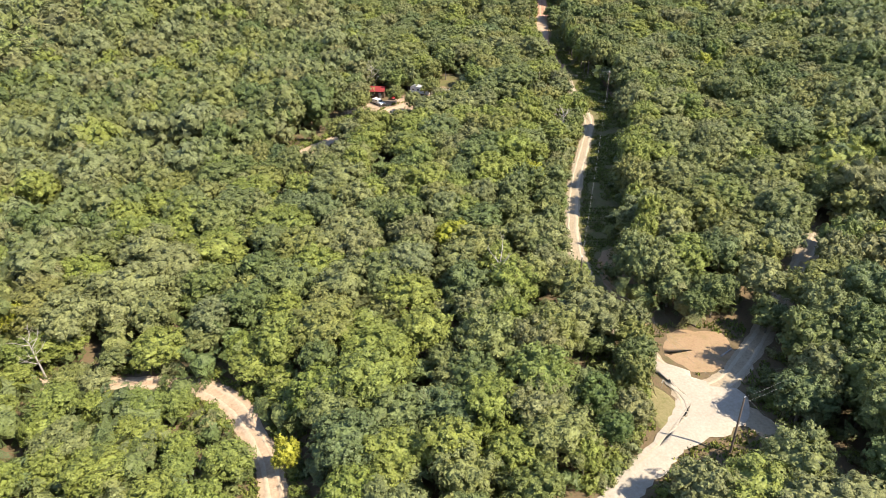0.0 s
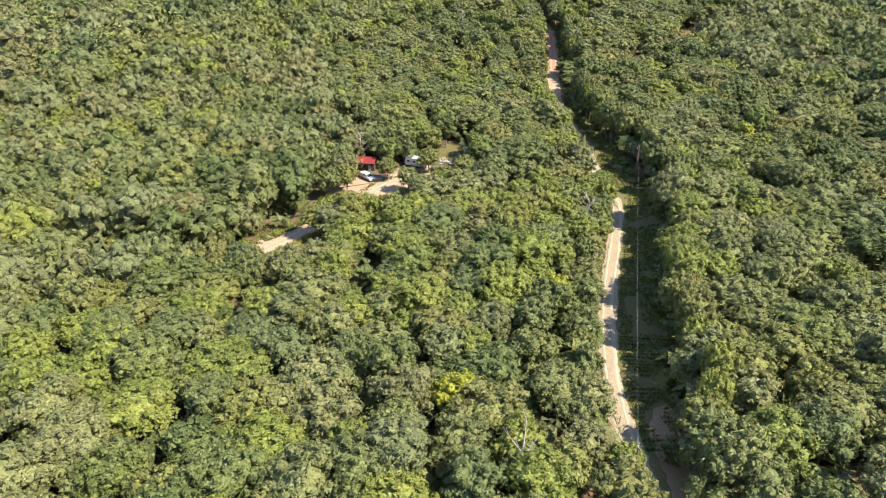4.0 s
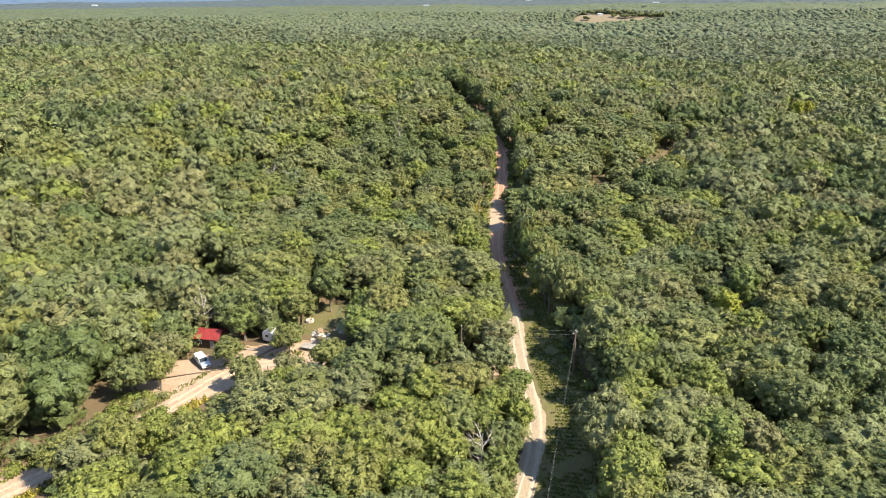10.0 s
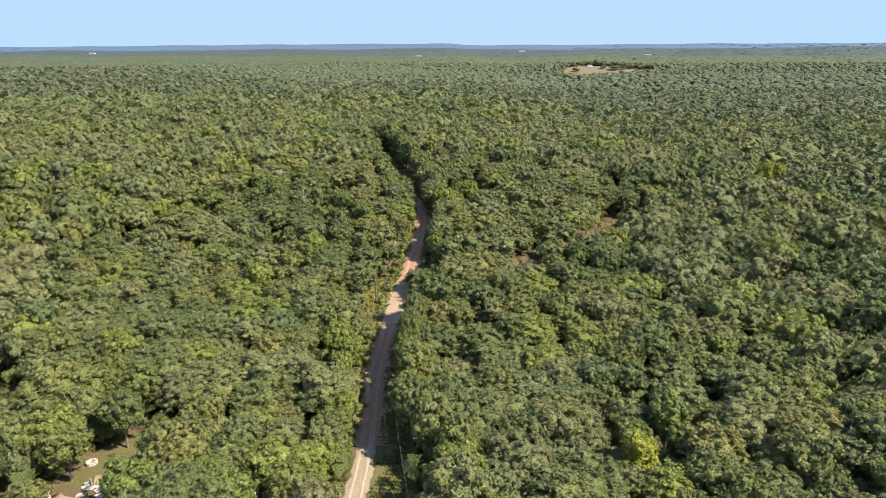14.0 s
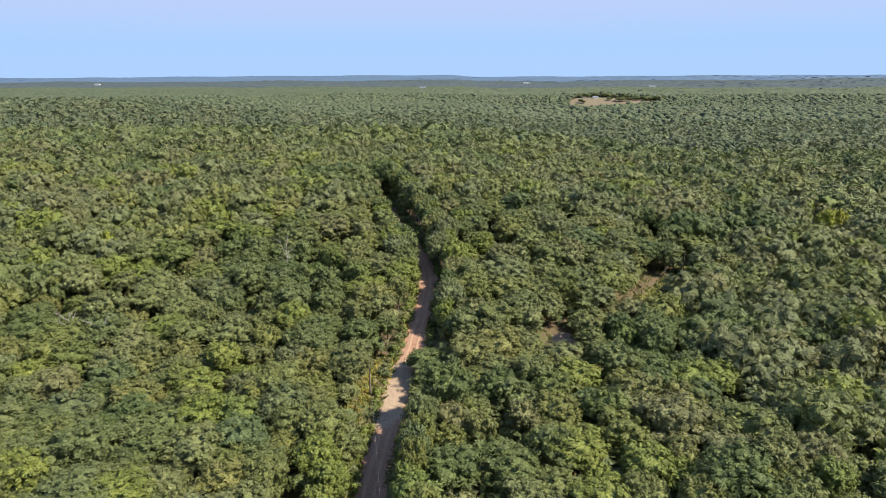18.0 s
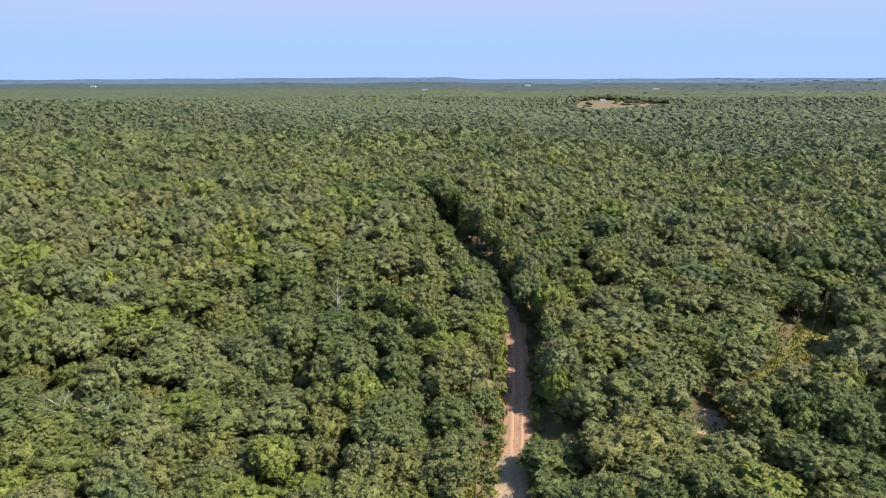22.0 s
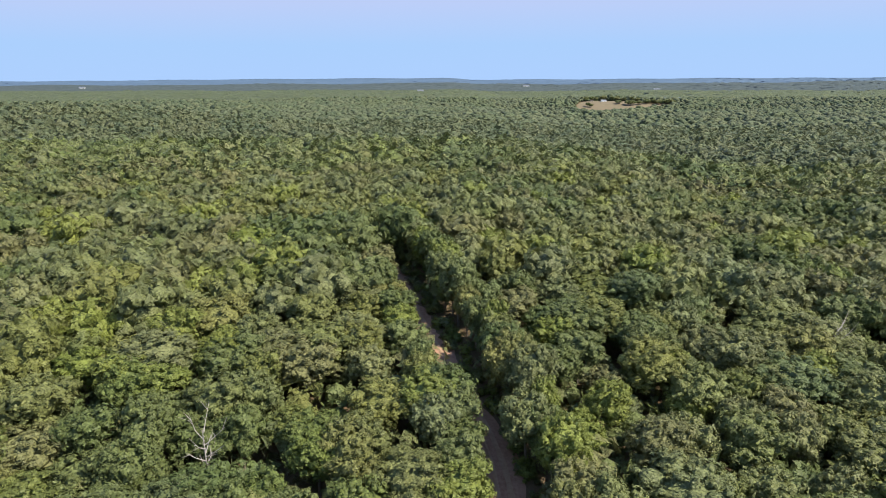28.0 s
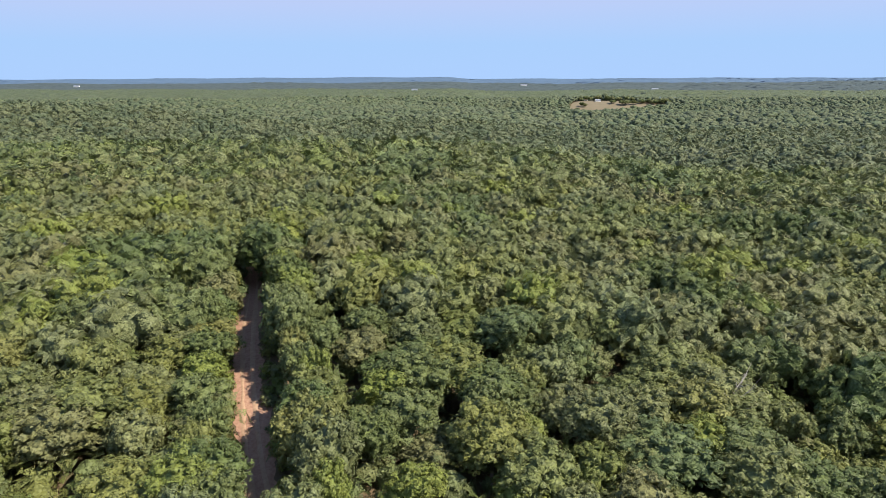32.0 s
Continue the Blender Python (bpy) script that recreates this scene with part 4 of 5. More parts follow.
rest = POOL[order[NEAR_TREES:]]
split_woods("middle", rest[:1700], 28, 10, 0.95, 7, 51, 5.5, "the wood on both sides of the road")
outer, seen = rest[1700:], in_sight(rest[1700:])
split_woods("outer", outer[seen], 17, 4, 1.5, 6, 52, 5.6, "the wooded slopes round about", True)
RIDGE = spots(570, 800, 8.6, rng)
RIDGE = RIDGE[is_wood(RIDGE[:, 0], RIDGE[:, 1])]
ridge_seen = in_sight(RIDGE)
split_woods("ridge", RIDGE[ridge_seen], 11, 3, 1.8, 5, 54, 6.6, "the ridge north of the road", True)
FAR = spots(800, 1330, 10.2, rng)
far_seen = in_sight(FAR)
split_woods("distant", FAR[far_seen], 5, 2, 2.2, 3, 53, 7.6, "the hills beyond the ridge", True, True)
split_woods("hidden", np.concatenate([outer[~seen], RIDGE[~ridge_seen], FAR[~far_seen]]), 4, 2, 2.5, 2, 55, 5.6, "the back of the ridge", True)


# ---- the far country ----


def canopy(x, y, lump):
    """Top of the far woods: rounded crowns of many sizes, sunk under the ground where the pasture lies."""
    r = np.random.default_rng(77)
    bumps = lump * r.random(len(x)) ** 1.4
    return land(x, y) + 8.0 + bumps


def far_sheet(name, ys, material, label, category, kind, columns=520, lump=5.0, flat=True):
    shake = np.random.default_rng(5)
    rows = []
    for k, y in enumerate(ys):
        half, step = 0.74 * y + 120, (ys[min(k + 1, len(ys) - 1)] - ys[min(k, len(ys) - 2)])
        x = np.linspace(-half, half, columns)
        rows.append(np.stack([x + shake.uniform(-0.4, 0.4, columns) * (x[1] - x[0]), y + shake.uniform(-0.4, 0.4, columns) * step], 1))
    p, n, k = np.concatenate(rows), len(ys), columns
    v = np.column_stack([p, canopy(p[:, 0], p[:, 1], lump)])
    a = (np.arange(n - 1)[:, None] * k + np.arange(k - 1)[None]).ravel()
    shade = np.floor(np.random.default_rng(6).random(len(v)) * 40) / 40
    ob = new(name, mesh_of(name, v, [np.stack([a, a + 1, a + k + 1], 1), np.stack([a, a + k + 1, a + k], 1)], material, shade, flat))
    return tagged(ob, label, category, "", kind)


def far_crowns(name, places, radius, material, label):
    """Rounded crowns standing close together, of uneven sizes."""
    r = np.random.default_rng(91)
    n = len(places)
    size = radius * (0.6 + 0.95 * r.random(n) ** 1.6)
    shape = ICO[None, :11] * r.uniform(0.8, 1.15, (n, 11, 1)) * size[:, None, None] * (1, 1, 0.78)
    at = np.column_stack([places, land(places[:, 0], places[:, 1]) + 8.0 + r.uniform(-1.0, 2.0, n) + 0.2 * size + 3.5 * np.array([noise.noise((x / 55, y / 55, 4.0)) for x, y in places]) - 4.5 * in_ring(places[:, 0], places[:, 1], (534, 2070) + (np.array(PASTURE_RING) - (534, 2070)) * 1.35)])
    v = (shape + at[:, None]).reshape(-1, 3)
    top = ICO_F[np.arange(20) % 4 < 3]
    f = (np.arange(n)[:, None, None] * 11 + top[None]).reshape(-1, 3)
    ob = new(name, mesh_of(name, v, [f], material, np.repeat([0.5 + 0.6 * noise.noise((x / 90, y / 90, 6.0)) + r.uniform(-0.12, 0.12) for x, y in places], 11), False))
    return tagged(ob, label, "woods", "", "stuff")


FIELD = spots(1330, 2280, 9.8, rng)
FIELD = FIELD[~in_ring(FIELD[:, 0], FIELD[:, 1], PASTURE_RING) & ~in_ring(FIELD[:, 0], FIELD[:, 1], np.array(PASTURE_RING) - (0, 9))]
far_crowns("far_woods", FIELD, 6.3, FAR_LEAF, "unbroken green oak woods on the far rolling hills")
ROUND = np.random.default_rng(8)
AROUND = np.stack(np.meshgrid(np.arange(-420, 480, 8.6), np.arange(-180, 560, 7.6)), -1).reshape(-1, 2) + ROUND.uniform(-2.6, 2.6, (105 * 98, 2))
AROUND = AROUND[(AROUND[:, 0] < -40 - 0.69 * np.clip(AROUND[:, 1], 0, None)) | (AROUND[:, 0] > 62 + 0.69 * np.clip(AROUND[:, 1], 0, None)) | (AROUND[:, 1] < -34)]
AROUND = np.concatenate([AROUND[is_wood(AROUND[:, 0], AROUND[:, 1])], BEHIND])
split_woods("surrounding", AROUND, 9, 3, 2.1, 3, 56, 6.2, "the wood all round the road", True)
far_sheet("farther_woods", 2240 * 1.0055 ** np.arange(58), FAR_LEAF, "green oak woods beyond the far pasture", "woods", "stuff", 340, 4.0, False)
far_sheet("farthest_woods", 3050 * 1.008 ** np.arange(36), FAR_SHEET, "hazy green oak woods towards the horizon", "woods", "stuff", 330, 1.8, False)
far_sheet("backdrop", 4000 * 1.012 ** np.arange(19), HAZE, "wooded hills on the horizon, tinted blue-grey as haze", "backdrop", "structure", 300, 1.2, False)
patch("pasture", PASTURE_RING, PASTURE, "dry tan pasture on a far hillside", "pasture", 0.6, 21)
# mostly white oak models, their paler leaf colour standing in for haze
for k, (x, y, radius) in enumerate(((430, 2074, 7), (438, 2070, 6), (511, 2090, 7), (517, 2094, 6), (534, 2080, 8), (542, 2076, 9), (551, 2082, 8), (566, 2086, 8), (573, 2090, 6), (592, 2102, 8), (596, 2108, 7), (617, 2100, 8), (625, 2098, 7), (646, 2104, 9), (656, 2106, 10), (664, 2110, 8), (412, 2035, 6), (440, 2150, 7), (455, 2152, 8), (468, 2150, 7), (486, 2150, 9), (512, 2148, 8), (524, 2146, 8), (541, 2140, 7), (560, 2134, 8), (575, 2130, 8), (592, 2124, 7), (612, 2114, 8), (630, 2106, 8))):
    tree("white_oak" if k % 3 else "black_oak", x, y, radius * 1.1, radius * 1.9, k * 1.3, k, "lone grey-green oak standing in the far pasture")


LAKE, _, _, lake_b = shader("pale lake water", 0.12)
lake_b.inputs["Base Color"].default_value = (0.16, 0.22, 0.30, 1)
turn = np.arange(28) * math.tau / 28
wobble = 1 + 0.16 * np.sin(3 * turn + 1) + 0.1 * np.sin(5 * turn)
shore = np.column_stack([808 + 42 * wobble * np.cos(turn), 2600 + 80 * wobble * np.sin(turn)])
lake_z = float(land(808, 2600)) + 13.0
lake_v = np.vstack([np.column_stack([shore, np.full(28, lake_z)]), np.column_stack([shore, np.full(28, lake_z - 13.0)])])
i = np.arange(28)
tagged(new("water", mesh_of("water", lake_v, [i[None], np.stack([i, (i + 1) % 28, (i + 1) % 28 + 28, i + 28], 1)], LAKE)), "pale sheet of a small lake beyond the pasture", "lake", "", "structure")


# ---- small builders ----
def mat(name, colour, rough=0.55, metal=0.0, wear=0.2):
    return plain(name, colour, rough, metal, wear)


WHITE_PAINT, SILVER, DARK_GLASS, RUBBER = mat("white paint", (0.78, 0.78, 0.76), 0.4), mat("silver-blue car paint", (0.50, 0.56, 0.64), 0.3, 0.3), mat("dark window glass", (0.03, 0.04, 0.05), 0.08), mat("black rubber", (0.02, 0.02, 0.02), 0.85)
RED_PAINT, RED_ROOF, CHROME, TIMBER = mat("faded red car paint", (0.42, 0.02, 0.025), 0.35), mat("red metal roofing", (0.27, 0.04, 0.038), 0.5, 0.0, 0.35), mat("dull chrome", (0.6, 0.6, 0.6), 0.25, 0.9), mat("raw timber", (0.50, 0.36, 0.22), 0.85, 0.0, 0.35)
BROWN_BOARD, POLE_WOOD, METAL, CABLE = mat("dark brown boards", (0.10, 0.065, 0.045), 0.9, 0.0, 0.4), mat("creosoted pole wood", (0.20, 0.155, 0.12), 0.9, 0.0, 0.35), mat("galvanised metal", (0.55, 0.56, 0.57), 0.4, 0.8), mat("weathered cable", (0.25, 0.25, 0.25), 0.6, 0.2)
CERAMIC, TARP, GREY_BOARD, CONCRETE = mat("white porcelain", (0.82, 0.82, 0.80), 0.25), mat("white leaf-littered roof", (0.74, 0.74, 0.72), 0.6, 0.0, 0.35), mat("weathered grey boards", (0.36, 0.34, 0.31), 0.9, 0.0, 0.35), mat("pale rubble", (0.58, 0.54, 0.48), 0.95, 0.0, 0.3)
YELLOW_WEED = foliage("goldenrod", [(0.0, (0.30, 0.27, 0.05)), (0.5, (0.34, 0.27, 0.06)), (1.0, (0.24, 0.25, 0.05))], 0.7, 0.2)


def block(size, at=(0, 0, 0), turn=(0, 0, 0), bevel=0.03, taper=1.0):
    """A box with bevelled edges; taper shrinks its top."""
    bm = bmesh.new()
    bmesh.ops.create_cube(bm, size=1.0)
    for v in bm.verts:
        k = taper if v.co.z > 0 else 1.0
        v.co = Vector((v.co.x * size[0] * k, v.co.y * size[1] * k, v.co.z * size[2]))
    if bevel:
        bmesh.ops.bevel(bm, geom=bm.edges[:], offset=bevel, segments=1, affect="EDGES")
    bmesh.ops.transform(bm, matrix=pose(*at, *turn), verts=bm.verts)
    return bm


def rod(a, b, r0, r1, sides=8):
    """A tapered round bar from a to b."""
    bm = bmesh.new()
    way = Vector(b) - Vector(a)
    bmesh.ops.create_cone(bm, cap_ends=True, segments=sides, radius1=r0, radius2=r1, depth=way.length)
    m = Matrix.Translation((Vector(a) + Vector(b)) / 2) @ way.to_track_quat("Z", "Y").to_matrix().to_4x4()
    bmesh.ops.transform(bm, matrix=m, verts=bm.verts)
    return bm


def profile(outline, width, at=0.0, bevel=0.05):
    """A side outline of (y, z) points drawn out across x."""
    bm = bmesh.new()
    rings = [[bm.verts.new((at + sx * width / 2, y, z)) for y, z in outline] for sx in (-1, 1)]
    bm.faces.new(rings[0]), bm.faces.new(rings[1][::-1])
    n = len(outline)
    for k in range(n):
        bm.faces.new((rings[0][k], rings[1][k], rings[1][(k + 1) % n], rings[0][(k + 1) % n]))
    bmesh.ops.recalc_face_normals(bm, faces=bm.faces)
    if bevel:
        bmesh.ops.bevel(bm, geom=bm.edges[:], offset=bevel, segments=2, affect="EDGES")
    return bm


def piece(name, bm, material, parent, label=""):
    me = bpy.data.meshes.new(name)
    bm.to_mesh(me)
    bm.free()
    me.materials.append(material)
    ob = new(name, me)
    if parent is not None:
        ob.parent = parent
    return tagged(ob, label)


def base(name, x, y, turn, label, category, group="", lift=0.0):
    root = new(name)
    root.matrix_world = pose(x, y, float(land(x, y)) + lift, 0, 0, turn)
    return tagged(root, label, category, group)


def wheel_set(root, half, axles, radius=0.38):
    for y in axles:
        for side in (-1, 1):
            x = side * half
            tyre = piece("wheel", rod((x - 0.12, y, radius), (x + 0.12, y, radius), radius, radius, 16), RUBBER, root)
            piece("rim", rod((x - 0.13 * side, y, radius), (x + 0.135 * side, y, radius), radius * 0.58, radius * 0.5, 12), CHROME, tyre, "dull chrome rim")


# ---- homestead ----
truck = base("pickup_truck", -20.6, 220.6, 218, "white and silver-blue pickup truck parked on the dirt yard", "truck", "", 0.08)
piece("body", profile([(-2.7, 0.45), (2.68, 0.45), (2.72, 0.8), (2.55, 1.02), (1.2, 1.12), (-0.9, 1.1), (-2.72, 1.08)], 1.9), SILVER, truck)
piece("cab", profile([(1.15, 1.1), (0.45, 1.78), (-1.0, 1.82), (-1.2, 1.1)], 1.68, 0, 0.06), WHITE_PAINT, truck)
piece("windscreen", block((1.5, 0.03, 0.82), (0, 0.86, 1.44), (44, 0, 0), 0.01), DARK_GLASS, truck, "dark windscreen")
for side in (-1, 1):
    piece("side_window", block((0.03, 1.25, 0.42), (side * 0.85, -0.35, 1.5), (0, 0, 0), 0.01), DARK_GLASS, truck)
    piece("headlight", block((0.36, 0.06, 0.2), (side * 0.68, 2.7, 0.82), (0, 0, 0), 0.02), CERAMIC, truck, "clear headlight")
    piece("mirror", block((0.2, 0.1, 0.16), (side * 1.05, 0.75, 1.2), (0, 0, 0), 0.02), SILVER, truck)
piece("canopy", profile([(-1.22, 1.1), (-1.22, 1.74), (-2.6, 1.7), (-2.7, 1.08)], 1.72, 0, 0.05), WHITE_PAINT, truck, "white truck-bed canopy")
piece("bumper", block((1.85, 0.16, 0.22), (0, 2.78, 0.55), (0, 0, 0), 0.04), CHROME, truck)
piece("grille", block((0.9, 0.05, 0.26), (0, 2.74, 0.82), (0, 0, 0), 0.01), RUBBER, truck, "dark grille")
wheel_set(truck, 0.86, (1.75, -1.7))

cabin = base("cabin", -21.5, 229.5, -12, "dark brown board cabin with a red metal roof among trees", "cabin")
piece("wall", block((5.6, 4.4, 2.5), (0, 0, 1.25), (0, 0, 0), 0.02), BROWN_BOARD, cabin)
for side in (-1, 1):
    slope = piece("roof", block((6.2, 2.9, 0.08), (0, side * 1.3, 3.0), (-side * 24, 0, 0), 0.01), RED_ROOF, cabin, "red metal roof slope")
    for k in range(10):
        piece("seam", block((0.04, 2.9, 0.05), (-2.9 + k * 0.64, side * 1.3, 3.07), (-side * 24, 0, 0), 0), RED_ROOF, slope)
for side in (-1, 1):
    piece("gable", profile([(-2.1, 2.5), (2.1, 2.5), (0, 3.4)], 0.12, side * 2.72, 0), BROWN_BOARD, cabin)
piece("door", block((0.95, 0.08, 2.0), (1.4, -2.23, 1.0), (0, 0, 0), 0.02), GREY_BOARD, cabin, "weathered grey door")
pane = piece("window", block((1.1, 0.08, 0.9), (-1.6, -2.23, 1.45), (0, 0, 0), 0.02), WHITE_PAINT, cabin, "white-framed window")
piece("glass", block((0.94, 0.05, 0.74), (-1.6, -2.27, 1.45), (0, 0, 0), 0.005), DARK_GLASS, pane)

awning = base("red_awning", -15.4, 229.5, 8, "red tarpaulin awning stretched on metal posts", "awning")
cloth = bmesh.new()
bmesh.ops.create_grid(cloth, x_segments=8, y_segments=6, size=1)
for v in cloth.verts:
    v.co = Vector((v.co.x * 1.4, v.co.y * 1.2, 2.55 + 0.35 * (1 - v.co.x ** 2) * (1 - 0.4 * v.co.y ** 2)))
bmesh.ops.solidify(cloth, geom=cloth.faces[:], thickness=0.02)
piece("cloth", cloth, RED_ROOF, awning)
for x in (-1.3, 1.3):
    for y in (-1.1, 1.1):
        piece("post", rod((x, y, 0), (x, y, 2.5), 0.04, 0.04), METAL, awning)

car = base("red_car", -15.6, 226.0, 155, "old dark red car parked beside lumber", "car", "", 0.07)
piece("body", profile([(-2.2, 0.4), (2.2, 0.4), (2.22, 0.75), (1.2, 0.92), (-1.5, 0.95), (-2.22, 0.85)], 1.75), RED_PAINT, car)
piece("cabin_top", profile([(0.95, 0.92), (0.3, 1.38), (-0.95, 1.4), (-1.55, 0.94)], 1.5, 0, 0.07), RED_PAINT, car)
piece("windscreen", block((1.35, 0.03, 0.62), (0, 0.66, 1.18), (53, 0, 0), 0.01), DARK_GLASS, car, "dark windscreen")
piece("rear_window", block((1.3, 0.03, 0.6), (0, -1.28, 1.2), (-52, 0, 0), 0.01), DARK_GLASS, car)
for side in (-1, 1):
    piece("side_window", block((0.03, 1.1, 0.34), (side * 0.755, -0.3, 1.17), (0, 0, 0), 0.01), DARK_GLASS, car)
    piece("headlight", block((0.3, 0.05, 0.16), (side * 0.62, 2.22, 0.68), (0, 0, 0), 0.02), CERAMIC, car)
wheel_set(car, 0.8, (1.4, -1.35), 0.33)

camper = base("camper", -6.4, 228.6, 62, "white travel trailer with a leaf-littered rounded roof", "camper", "", 0.05)
piece("body", profile([(-3.6, 0.55), (3.5, 0.55), (3.75, 1.3), (3.55, 2.6), (3.1, 2.95), (-3.2, 2.98), (-3.65, 2.6)], 2.5, 0, 0.12), TARP, camper)
for y in (-2.2, 0.4, 2.3):
    w = piece("window", block((0.06, 0.9, 0.6), (-1.26, y, 1.9), (0, 0, 0), 0.02), METAL, camper)
    piece("glass", block((0.05, 0.78, 0.48), (-1.29, y, 1.9), (0, 0, 0), 0.01), DARK_GLASS, w)
piece("door", block((0.05, 0.7, 1.8), (-1.27, -0.9, 1.6), (0, 0, 0), 0.02), WHITE_PAINT, camper)
piece("roof_vent", block((0.6, 0.6, 0.16), (0.1, -1.1, 3.02), (0, 0, 0), 0.04), METAL, camper)
piece("air_conditioner", block((0.8, 1.0, 0.32), (0, 1.2, 3.08), (0, 0, 0), 0.08), WHITE_PAINT, camper)
piece("drawbar", rod((0, 3.5, 0.55), (0, 4.9, 0.5), 0.08, 0.06), METAL, camper)
wheel_set(camper, 1.1, (-0.5, -1.3), 0.34)

flatbed = base("flatbed_trailer", 1.2, 225.6, 70, "flat trailer deck of grey boards in the yard", "trailer", "", 0.05)
for k in range(7):
    piece("board", block((0.28, 4.6, 0.06), (-0.9 + k * 0.3, 0, 0.75), (0, 0, 0), 0.01), GREY_BOARD, flatbed)
piece("chassis", block((1.7, 4.4, 0.14), (0, 0, 0.64), (0, 0, 0), 0.02), METAL, flatbed)
wheel_set(flatbed, 0.95, (-0.4,), 0.34)

shed = base("small_shed", -8.5, 238.5, 20, "small grey board shed with a slanting lid", "shed")
piece("wall", block((1.7, 1.5, 1.9), (0, 0, 0.95), (0, 0, 0), 0.02), GREY_BOARD, shed)
piece("roof", block((2.0, 1.9, 0.08), (0, 0, 2.0), (10, 0, 0), 0.01), METAL, shed)

for x, y, turn in ((1.6, 233.6, 30), (5.4, 234.6, -20), (-12.4, 226.8, 75)):
    pile = base("lumber_pile", x, y, turn, "heap of pale timber and old boards on bare dirt", "lumber", "lumber heaps")
    for k in range(9):
        piece("board", block((0.22, random.uniform(2.2, 3.4), 0.06), (random.uniform(-0.9, 0.9), random.uniform(-0.3, 0.3), 0.08 + 0.065 * (k // 3)), (0, 0, random.uniform(-24, 24)), 0.005), TIMBER if k % 3 else GREY_BOARD, pile)
for x, y in ((1.0, 232.4), (3.0, 232.0), (3.8, 229.5), (6.8, 233.2), (0.3, 229.2)):
    slab = base("concrete_slab", x, y, x * 37, "broken slab of pale concrete lying in the yard", "rubble", "slabs in the yard")
    for k in range(4):
        piece("lump", block((random.uniform(0.5, 1.3), random.uniform(0.5, 1.1), 0.18), (random.uniform(-0.8, 0.8), random.uniform(-0.8, 0.8), 0.1), (random.uniform(-8, 8), random.uniform(-8, 8), k * 40), 0.03), CONCRETE, slab)
well = base("stone_hearth", -1.6, 238.6, 15, "square hearth of piled pale stones on the grass", "hearth")
for k in range(16):
    a = k * math.tau / 8 + (k // 8) * 0.4
    piece("stone", block((0.55, 0.38, 0.32), (0.75 * math.cos(a), 0.75 * math.sin(a), 0.17 + 0.33 * (k // 8)), (0, 0, math.degrees(a) + 90), 0.07), CONCRETE, well)
bench = base("bench_swing", 8.4, 238.4, 200, "dark timber bench swing in a frame under trees", "swing")
for side in (-1, 1):
    for lean in (-1, 1):
        piece("leg", rod((side * 1.1, lean * 0.8, 0), (side * 1.1, 0, 2.0), 0.05, 0.05), BROWN_BOARD, bench)
piece("beam", rod((-1.3, 0, 2.0), (1.3, 0, 2.0), 0.06, 0.06), BROWN_BOARD, bench)
piece("seat", block((1.5, 0.5, 0.06), (0, 0, 0.55), (0, 0, 0), 0.02), BROWN_BOARD, bench)
piece("backrest", block((1.5, 0.06, 0.5), (0, -0.25, 0.85), (-10, 0, 0), 0.02), BROWN_BOARD, bench)
for side in (-1, 1):
    piece("chain", rod((side * 0.7, 0, 0.6), (side * 0.7, 0, 2.0), 0.012, 0.012, 5), METAL, bench)
boat = base("jon_boat", -25.0, 241.5, 60, "small upturned white boat lying in the grass", "boat")
piece("hull", profile([(-1.9, 0.0), (1.5, 0.0), (2.0, 0.16), (1.6, 0.5), (-1.9, 0.52)], 1.2, 0, 0.1), WHITE_PAINT, boat)
piece("keel", block((0.06, 3.2, 0.06), (0, -0.15, 0.54), (0, 0, 0), 0.01), METAL, boat)
pair = base("gate_bar", -6.3, 217.4, 38, "pale metal gate bar across the driveway edge", "gate")
piece("bar", rod((0, 0, 0.9), (6.0, 0, 1.0), 0.05, 0.05), METAL, pair)
for x in (0, 6.0):
    piece("post", rod((x, 0, -0.1), (x, 0, 1.2), 0.09, 0.09), POLE_WOOD, pair)
wreck = base("scrap_heap", 55.5, 107.5, 25, "heap of white sheet scrap under the roadside trees", "scrap")
for k in range(7):
    piece("sheet", block((random.uniform(0.8, 1.8), random.uniform(0.6, 1.2), 0.05), (random.uniform(-1, 1), random.uniform(-1, 1), 0.25 + 0.1 * k), (random.uniform(-30, 30), random.uniform(-30, 30), k * 50), 0.01), WHITE_PAINT if k % 2 else METAL, wreck)


# ---- poles and wires ----
def utility_pole(x, y, height, arm, turn, label):
    root = base("utility_pole", x, y, turn, label, "utility pole", "poles of the power line")
    piece("pole", rod((0, 0, -0.5), (0, 0, height), 0.17, 0.11, 10), POLE_WOOD, root)
    if arm:
        beam = piece("crossarm", block((arm, 0.1, 0.12), (0, 0.14, height - 0.5), (0, 0, 0), 0.01), POLE_WOOD, root)
        for k in (-1, 1):
            piece("insulator", rod((k * arm * 0.45, 0.14, height - 0.44), (k * arm * 0.45, 0.14, height - 0.24), 0.07, 0.05), CERAMIC, beam, "white porcelain insulator")
    piece("top_insulator", rod((0, 0, height), (0, 0, height + 0.25), 0.08, 0.05), CERAMIC, root, "white porcelain insulator")
    return root


POLES = [(39, 66, 10.5), (24.6, 103.4, 10.2), (55.2, 215.2, 9.6), (41.5, 310.6, 9.3), (49.4, 72.6, 8.0), (131.0, 374.5, 9.5), (33, 218.5, 9.0)]
for k, (x, y, h) in enumerate(POLES):
    utility_pole(x, y, h, 1.3 if k in (2, 3) else 0, 20 * k, ("weathered wooden utility pole beside the gravel road" if k != 5 else "leaning wooden utility pole in a grassy glade"))


